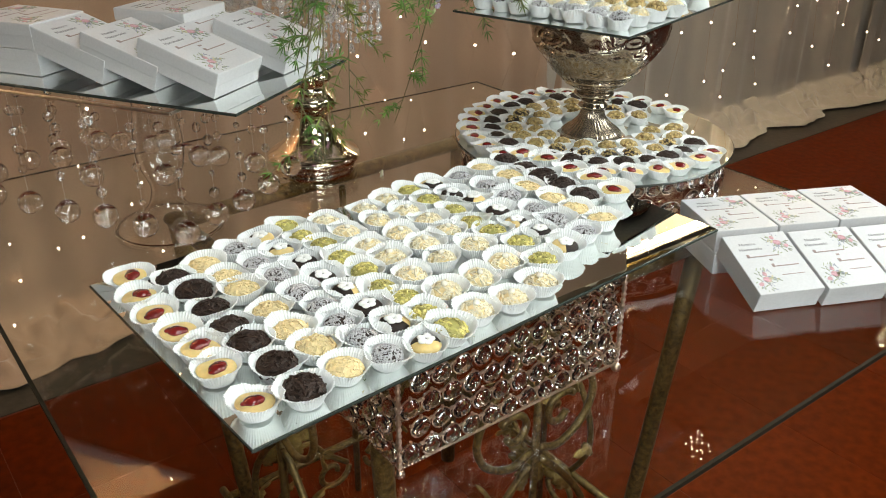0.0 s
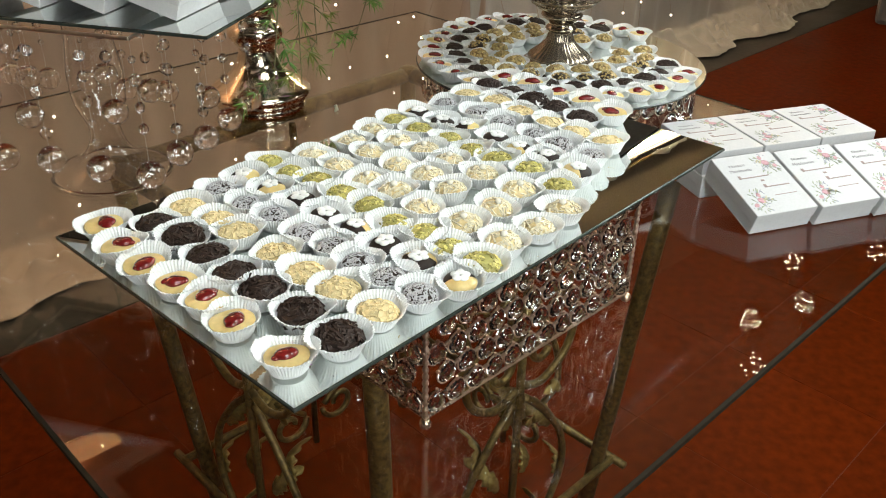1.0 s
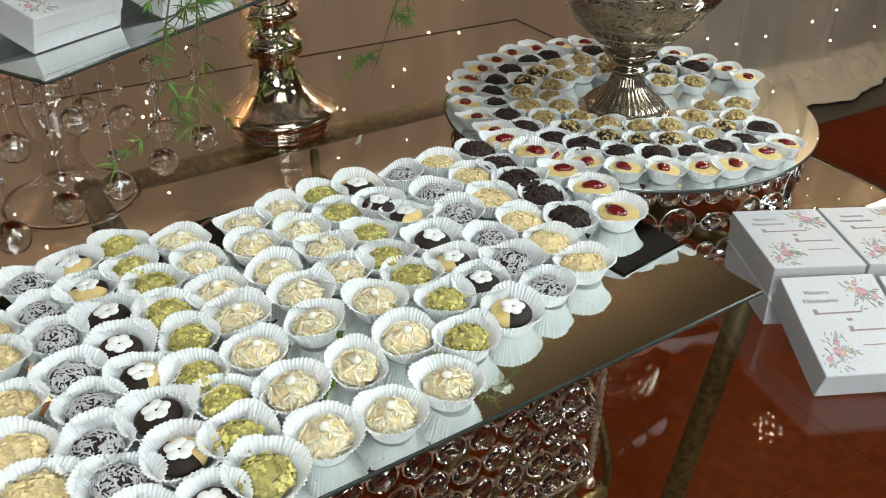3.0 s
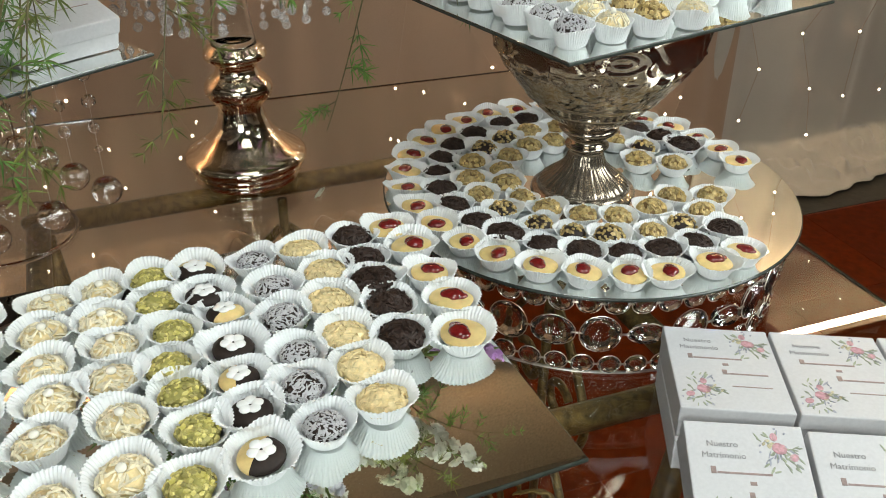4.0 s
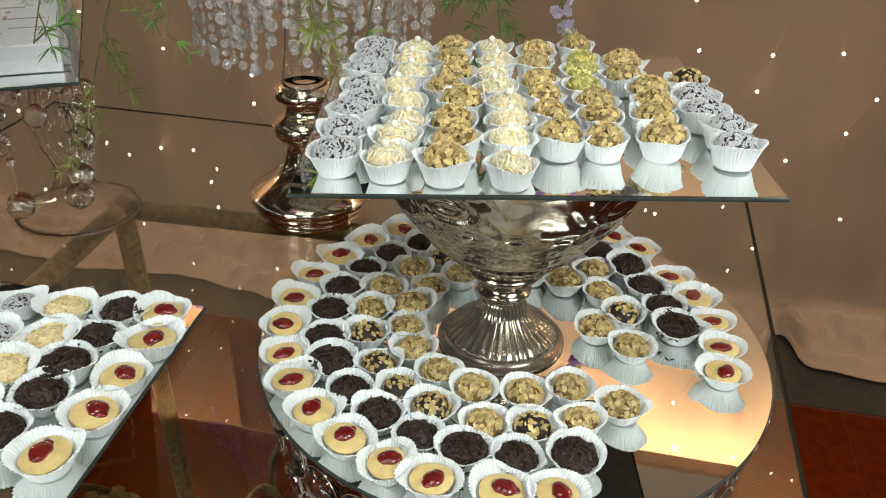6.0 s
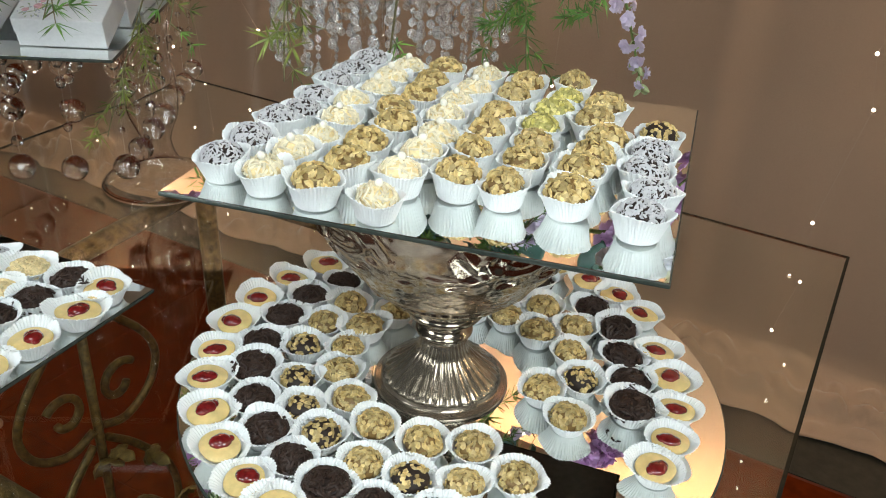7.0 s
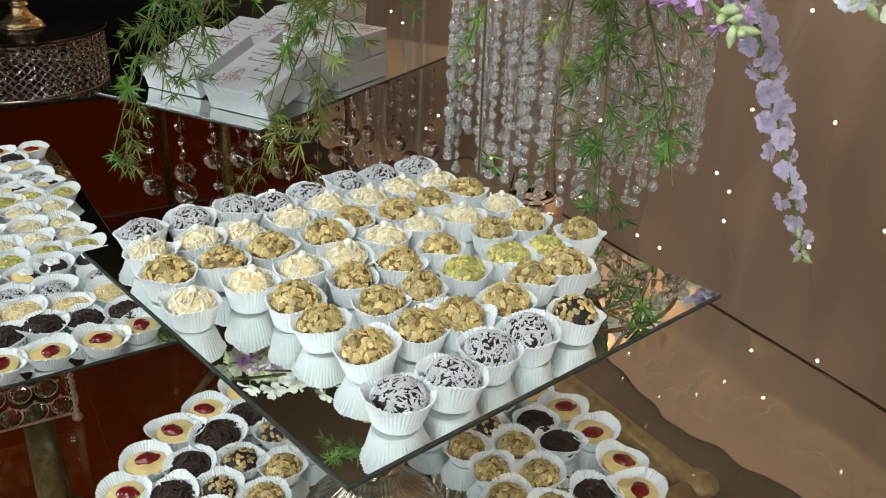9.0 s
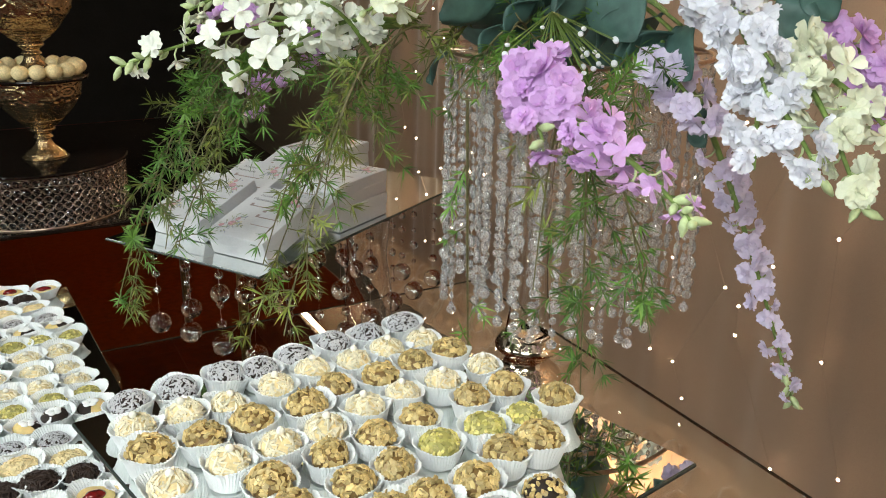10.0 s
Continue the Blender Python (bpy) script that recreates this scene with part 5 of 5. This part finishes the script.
stock_stem((0.953, 1.275, 1.345), (1.055, 1.270, 1.288), 0.012, M_PETALL, 28, "greyish lilac stock stem hanging behind others", 9, 0.0185, 0.2, 0.016, buds=0)
stock_stem((1.119, 1.262, 1.371), (1.223, 1.245, 1.272), 0.012, M_PETALC, 6, "cream and green stock stem drooping with buds", 11, 0.0165, 0.05, 0.017, buds=10)
stock_stem((1.129, 1.266, 1.362), (1.235, 1.295, 1.287), 0.012, M_PETALC, 61, "cream stock stem with loose florets and buds", 13, 0.0145, 0.05, 0.018, False, 8)
stock_stem((1.051, 1.372, 1.365), (1.154, 1.409, 1.304), 0.02, M_PETALP, 7, "mauve stock flower stem beside cream ones", 11, 0.02, 0.1, 0.02, buds=0)
stock_stem((1.082, 1.396, 1.336), (1.173, 1.413, 1.259), 0.02, M_PETALP, 71, "mauve stock flower stem drooping behind cream buds", 9, 0.019, 0.1, 0.02, buds=3)
stock_stem((1.021, 1.298, 1.296), (1.100, 1.378, 1.022), 0.01, M_PETALL, 8, "thin hanging stem of lilac florets", 27, 0.0122, 0.1, 0.0125, True, 10, 0.45)
# stems that reach sideways over the gift boxes
stock_stem((0.776, 1.141, 1.357), (0.774, 0.843, 1.332), 0.02, M_PETALW, 1, "white stock flower stem reaching out sideways", 14, 0.0175, 0.2, 0.018, False, 9, 0.45)
stock_stem((0.777, 1.112, 1.359), (0.819, 0.926, 1.322), 0.012, M_PETALW, 2, "white stock flower stem with open florets", 6, 0.0185, 0.25, 0.018, False, 0)
stock_stem((0.776, 1.112, 1.364), (0.834, 0.976, 1.351), 0.01, M_PETALW, 21, "short white stock flower stem among ferns", 5, 0.017, 0.1, 0.018, False, 0)
stock_stem((0.799, 1.076, 1.328), (0.826, 1.011, 1.387), 0.01, M_PETALW, 22, "white stock flower stem turned upwards", 4, 0.0175, 0.1, 0.018, True, 0)
stock_stem((0.873, 1.137, 1.398), (0.876, 1.032, 1.382), 0.008, M_PETALC, 31, "pale cream stock flower stem over the ferns", 6, 0.021, 0.2, 0.014, False, 2)
stock_stem((0.711, 1.047, 1.356), (0.729, 0.916, 1.358), 0.01, M_PETALP, 32, "short mauve stock stem behind white florets", 4, 0.014, 0.3, 0.01, True, 2)
stock_stem((0.652, 1.130, 1.342), (0.569, 1.006, 1.243), 0.03, M_PETALP, 33, "mauve stock flower stem hanging under the ferns", 10, 0.019, 0.2, 0.018)
stock_stem((0.679, 1.098, 1.382), (0.698, 0.922, 1.372), 0.02, M_PETALC, 35, "cream stock flower stem among the ferns", 12, 0.02, 0.1, 0.02, True, 4)
stock_stem((0.656, 1.120, 1.401), (0.621, 0.949, 1.416), 0.02, M_PETALP, 36, "mauve stock flower stem above the gift boxes", 11, 0.019, 0.1, 0.02, True, 3)
stock_stem((0.841, 1.199, 1.424), (0.938, 1.078, 1.552), 0.02, M_PETALC, 37, "upright cream stock flower stem leaning forwards", 15, 0.02, 0.1, 0.02, True, 5)
stock_stem((0.879, 1.181, 1.435), (1.046, 1.073, 1.528), 0.02, M_PETALW, 38, "upright white stock flower stem leaning forwards", 15, 0.02, 0.1, 0.02, True, 4)
stock_stem((0.803, 1.200, 1.423), (0.811, 1.064, 1.566), 0.02, M_PETALB, 39, "upright blush stock flower stem leaning forwards", 14, 0.02, 0.1, 0.02, True, 4)
# stems at the back and on top
stock_stem((0.682, 1.409, 1.386), (0.446, 1.461, 1.356), 0.05, M_PETALP, 10, "mauve stock flower stem at the back", 16, 0.02, 0.2, 0.02)
stock_stem((0.747, 1.423, 1.396), (0.718, 1.700, 1.352), 0.05, M_PETALW, 11, "white stock flower stem towards the curtain", 16, 0.02, 0.2, 0.02)
stock_stem((0.786, 1.292, 1.428), (0.813, 1.177, 1.618), 0.02, M_PETALC, 12, "upright cream stock flower stem", 16, 0.021, 0.2, 0.02)
stock_stem((0.790, 1.344, 1.429), (0.972, 1.281, 1.601), 0.02, M_PETALP, 13, "upright mauve stock flower stem", 16, 0.021, 0.2, 0.02)
stock_stem((0.725, 1.349, 1.428), (0.586, 1.271, 1.570), 0.02, M_PETALB, 14, "upright pale stock flower stem", 16, 0.021, 0.2, 0.02)
leaf_branch(VASE, (((0.860, 1.229, 1.381), (0.814, 1.138, 1.369)), ((0.872, 1.244, 1.387), (0.855, 1.184, 1.363)), ((0.900, 1.246, 1.405), (0.887, 1.229, 1.364)), ((0.894, 1.203, 1.399), (0.830, 1.150, 1.406))), 300)
leaf_branch(VASE, (((0.930, 1.249, 1.410), (0.986, 1.232, 1.360)), ((0.982, 1.288, 1.366), (0.965, 1.237, 1.336)), ((0.996, 1.282, 1.373), (1.031, 1.259, 1.331)), ((0.958, 1.289, 1.332), (1.008, 1.284, 1.315))), 320)
leaf_branch(VASE, (((0.853, 1.269, 1.374), (0.902, 1.278, 1.324)), ((0.848, 1.245, 1.359), (0.825, 1.216, 1.316)), ((0.926, 1.265, 1.377), (0.922, 1.212, 1.338))), 340)
leaf_branch(VASE, (((1.059, 1.335, 1.405), (1.081, 1.340, 1.360)), ((1.068, 1.341, 1.414), (1.093, 1.356, 1.383)), ((1.011, 1.304, 1.305), (1.025, 1.292, 1.269)), ((1.029, 1.314, 1.414), (1.058, 1.284, 1.378))), 360)
leaf_branch(VASE, (((0.887, 1.158, 1.395), (0.862, 1.114, 1.370)), ((0.895, 1.200, 1.390), (0.879, 1.172, 1.358)), ((0.902, 1.224, 1.395), (0.900, 1.217, 1.357)), ((0.853, 1.194, 1.367), (0.842, 1.169, 1.331))), 380)
leaf_branch(VASE, (((0.962, 1.260, 1.391), (0.944, 1.231, 1.350)), ((0.993, 1.278, 1.366), (0.961, 1.236, 1.330)), ((0.981, 1.277, 1.357), (0.990, 1.278, 1.314)), ((0.968, 1.289, 1.383), (0.952, 1.267, 1.347)), ((1.018, 1.372, 1.395), (1.030, 1.379, 1.349))), 400)
leaf_branch(VASE, (((0.811, 1.149, 1.337), (0.807, 1.132, 1.304)), ((0.874, 1.220, 1.346), (0.893, 1.242, 1.320))), 420)

# sprays over the gift boxes, over the square tray and at the top: start, end, sag, density, length of the side twigs
FERNS_SIDE = [((0.757, 1.126, 1.344), (0.652, 0.973, 0.988), 0.05, 0.7, 0.063), ((0.736, 1.060, 1.347), (0.692, 0.891, 1.135), 0.05, 0.9, 0.07), ((0.798, 1.087, 1.347), (0.771, 0.960, 1.126), 0.05, 0.7, 0.07),
              ((0.756, 1.012, 1.340), (0.717, 0.909, 1.222), 0.03, 0.9, 0.063), ((0.798, 1.068, 1.348), (0.774, 1.026, 1.180), 0.04, 0.7, 0.063), ((0.714, 1.013, 1.349), (0.662, 0.909, 1.201), 0.04, 0.7, 0.063),
              ((0.656, 1.000, 1.348), (0.540, 0.850, 0.990), 0.07, 0.8, 0.07), ((0.635, 0.981, 1.349), (0.554, 0.904, 1.083), 0.05, 0.6, 0.063), ((0.671, 0.975, 1.331), (0.501, 0.847, 0.996), 0.05, 0.5, 0.07)]
FERNS_FRONT = [((0.850, 1.046, 1.340), (0.925, 0.93, 1.118), 0.03, 0.8, 0.055), ((1.0, 1.18, 1.32), (1.042, 1.163, 1.055), 0.02, 1.0, 0.085), ((1.02, 1.17, 1.31), (1.1, 1.185, 1.13), 0.03, 0.7, 0.075),
               ((0.98, 1.17, 1.31), (1.0, 1.135, 1.15), 0.03, 0.5, 0.065), ((0.946, 1.095, 1.313), (0.853, 1.163, 0.894), -0.03, 0.28, 0.063), ((0.798, 1.106, 1.355), (0.791, 1.076, 1.236), 0.03, 0.8, 0.063)]
FERNS_TOP = [((0.84, 1.17, 1.372), (0.797, 1.125, 1.305), 0.01, 1.3, 0.05), ((0.88, 1.19, 1.37), (0.855, 1.145, 1.312), 0.01, 1.3, 0.05), ((0.93, 1.21, 1.37), (0.905, 1.17, 1.318), 0.01, 1.3, 0.05),
             ((0.851, 1.109, 1.365), (0.846, 1.032, 1.305), 0.02, 1.1, 0.063), ((0.873, 1.202, 1.361), (0.932, 1.137, 1.337), 0.02, 1.1, 0.063), ((0.962, 1.248, 1.360), (0.981, 1.247, 1.307), 0.02, 1.0, 0.063),
             ((0.860, 1.199, 1.425), (0.969, 1.036, 1.489), 0.03, 1.0, 0.063), ((0.803, 1.200, 1.423), (0.755, 1.025, 1.501), 0.03, 1.0, 0.063), ((0.918, 1.198, 1.427), (1.086, 1.108, 1.510), 0.03, 1.0, 0.063)]
for i, (p0, p1, sag, dense, branch) in enumerate(FERNS_SIDE + FERNS_FRONT + FERNS_TOP):
    fern(p0, p1, sag, 60 + i, dense, branch)

# baby's breath between the stems
breath = thing("babys_breath", AX.copy(), "sprig of tiny white baby's breath blossoms", "flower", "flowers of the arrangement")
bb, st = bmesh.new(), bmesh.new()
rb = random.Random(5)
for _ in range(36):
    p = Vector((1.002 + rb.gauss(0, 0.017), 1.162 + rb.gauss(0, 0.017), 1.352 + rb.gauss(0, 0.014)))
    ball(bb, p, rb.uniform(0.0017, 0.003), 2, (1, rb.uniform(0.7, 1), rb.uniform(0.7, 1)))
    tube(st, [(0.915, 1.200, 1.381), p], 0.0006, 3)
tagged(part("blossom_spray", bb, M_PETALB, breath, smooth=True), kind="stuff")
part("twig", st, M_STEM, breath)


# a fallen pale leaf on the glass
fallen = thing("fallen_leaf", at(0.838, 1.187, TOP + 0.0012, 0, 0, 57), "small pale dry leaf fallen on the glass table", "leaf")
part("blade", broad_leaf((0, 0, 0), (0.026, 0, 0.001), 0.003, 5), M_PETALC, fallen, smooth=True).modifiers.new("thickness", "SOLIDIFY").thickness = 0.0006


# ---- fairy lights on the curtain ----
def light_string(u, z0, z1, seed):
    rg = random.Random(seed)
    ob = thing("fairy_light_string", AX.copy(), "string of tiny warm fairy lights on the curtain", "string lights", "fairy light strings")
    pts = []
    z = z0
    while z > z1:
        pts.append(Vector((u + rg.uniform(-0.09, 0.09), 2.31 + rg.uniform(-0.015, 0.01), z)))
        z -= rg.uniform(0.08, 0.3)
    part("cable", tube(bmesh.new(), pts, 0.0008, 4), M_CLOTH, ob)
    for p in pts:
        part("bulb", ball(bmesh.new(), p, 0.0038, 1), M_DOT, ob)


for i in range(38):
    if i not in (13, 14):
        light_string(-1.7 + 0.2 * i, 2.2, 0.15, 80 + i)

# ---- the second table ----
T2 = AX @ pose(-0.55, 0, 0)
tb = thing("glass_table", T2, "second dark glass table with a crystal drum on it", "table")
part("glass_top", slab(-1.3, 0.0, 0.35, 1.55, TOP - 0.014, TOP - 0.004, 0.002), M_FARGLASS, tb, "dark tinted glass top")
for x, y in ((-0.25, 0.55), (-1.1, 0.55), (-0.25, 1.35), (-1.1, 1.35)):
    part("leg", tube(bmesh.new(), [(x, y, 0), (x, y, TOP - 0.014)], 0.016, 8), M_IRON, tb, smooth=True)
D2U, D2V = -0.77, 0.845
crystal_drum(at(D2U, D2V, TOP - 0.004), 0.205, 0.125, 0, "round crystal drum on the second table",
             [(0.1 + 0.16 * k, 0.0085, 60, "round") for k in range(6)], M_BRONZE)
d2 = thing("round_mirror", at(D2U, D2V, TOP + 0.126), "dark round board on the far crystal drum", "mirror tray")
part("board", lathe(bmesh.new(), [(0.214, -0.004), (0.216, 0.0), (0.214, 0.004)], 64), M_FARGLASS, d2)
pedestal_bowl(at(D2U + 0.02, D2V + 0.02, TOP + 0.1305), 0.195, material=M_AMBER, label="small amber tinted pedestal bowl on the second table", group="far pedestal bowls")
b2 = thing("round_mirror", at(D2U + 0.02, D2V + 0.02, TOP + 0.331), "small round board with white sweets on a bowl", "mirror tray")
part("board", lathe(bmesh.new(), [(0.122, -0.005), (0.124, 0.0), (0.122, 0.003)], 48), M_FARGLASS, b2)
for i in range(17):
    a = 2 * math.pi * i / 17
    s2 = thing("white_sweet", at(D2U + 0.02 + 0.1 * math.cos(a), D2V + 0.02 + 0.1 * math.sin(a), TOP + 0.334), "round white sweet on the far stand", "sweet", "far white sweets")
    part("sweet_ball", ball(bmesh.new(), (0, 0, 0.018), 0.0205, 2, (1, 1, 0.9)), M_CREAM, s2, smooth=True)
pedestal_bowl(at(D2U + 0.02, D2V + 0.02, TOP + 0.3345), 0.2, material=M_AMBER, label="upper small amber tinted pedestal bowl on the second table", group="far pedestal bowls")

# a covered chair by the curtain's far end
ch = thing("covered_chair", at(5.5, 1.75, 0, 0, 0, 20), "grey cloth-covered chair by the curtain", "chair")
part("seat", slab(-0.22, 0.22, -0.22, 0.22, 0.0, 0.46, 0.03), M_GREYCLOTH, ch)
part("backrest", slab(-0.22, 0.22, 0.18, 0.25, 0.46, 0.95, 0.03), M_GREYCLOTH, ch)

# ---- floor tiles ----
TILE = 0.4
tile_bm = slab(-TILE / 2 + 0.001, TILE / 2 - 0.001, -TILE / 2 + 0.001, TILE / 2 - 0.001, -0.004, 0.0, 0.0005)
tile_me = finish(tile_bm, "tile")
tile_me.materials.append(M_TILE)
far_v, far_f = [], []
for i in range(-15, 17):
    for j in range(-14, 4):
        cu, cv = 1.8 + TILE * (i - 0.5), 0.452 + TILE * (j + 0.5)
        if cv + TILE / 2 > 2.1 or cu - TILE / 2 < -6 or cu + TILE / 2 > 8 or cv - TILE / 2 < -5:
            continue
        if -1.6 < cu < 3.2 and -0.8 < cv:
            mesh_part("tile", tile_me, floor, m=Matrix.Translation((cu, cv, rnd.uniform(-0.0003, 0.0003))))
        else:
            n0, h = len(far_v), TILE / 2 - 0.0016
            far_v += [(cu - h, cv - h, 0), (cu + h, cv - h, 0), (cu + h, cv + h, 0), (cu - h, cv + h, 0)]
            far_f.append((n0, n0 + 1, n0 + 2, n0 + 3))
far = bpy.data.meshes.new("far_tiles")
far.from_pydata(far_v, [], far_f)
far.materials.append(M_TILE)
tagged(mesh_part("far_tiles", far, floor), kind="stuff")
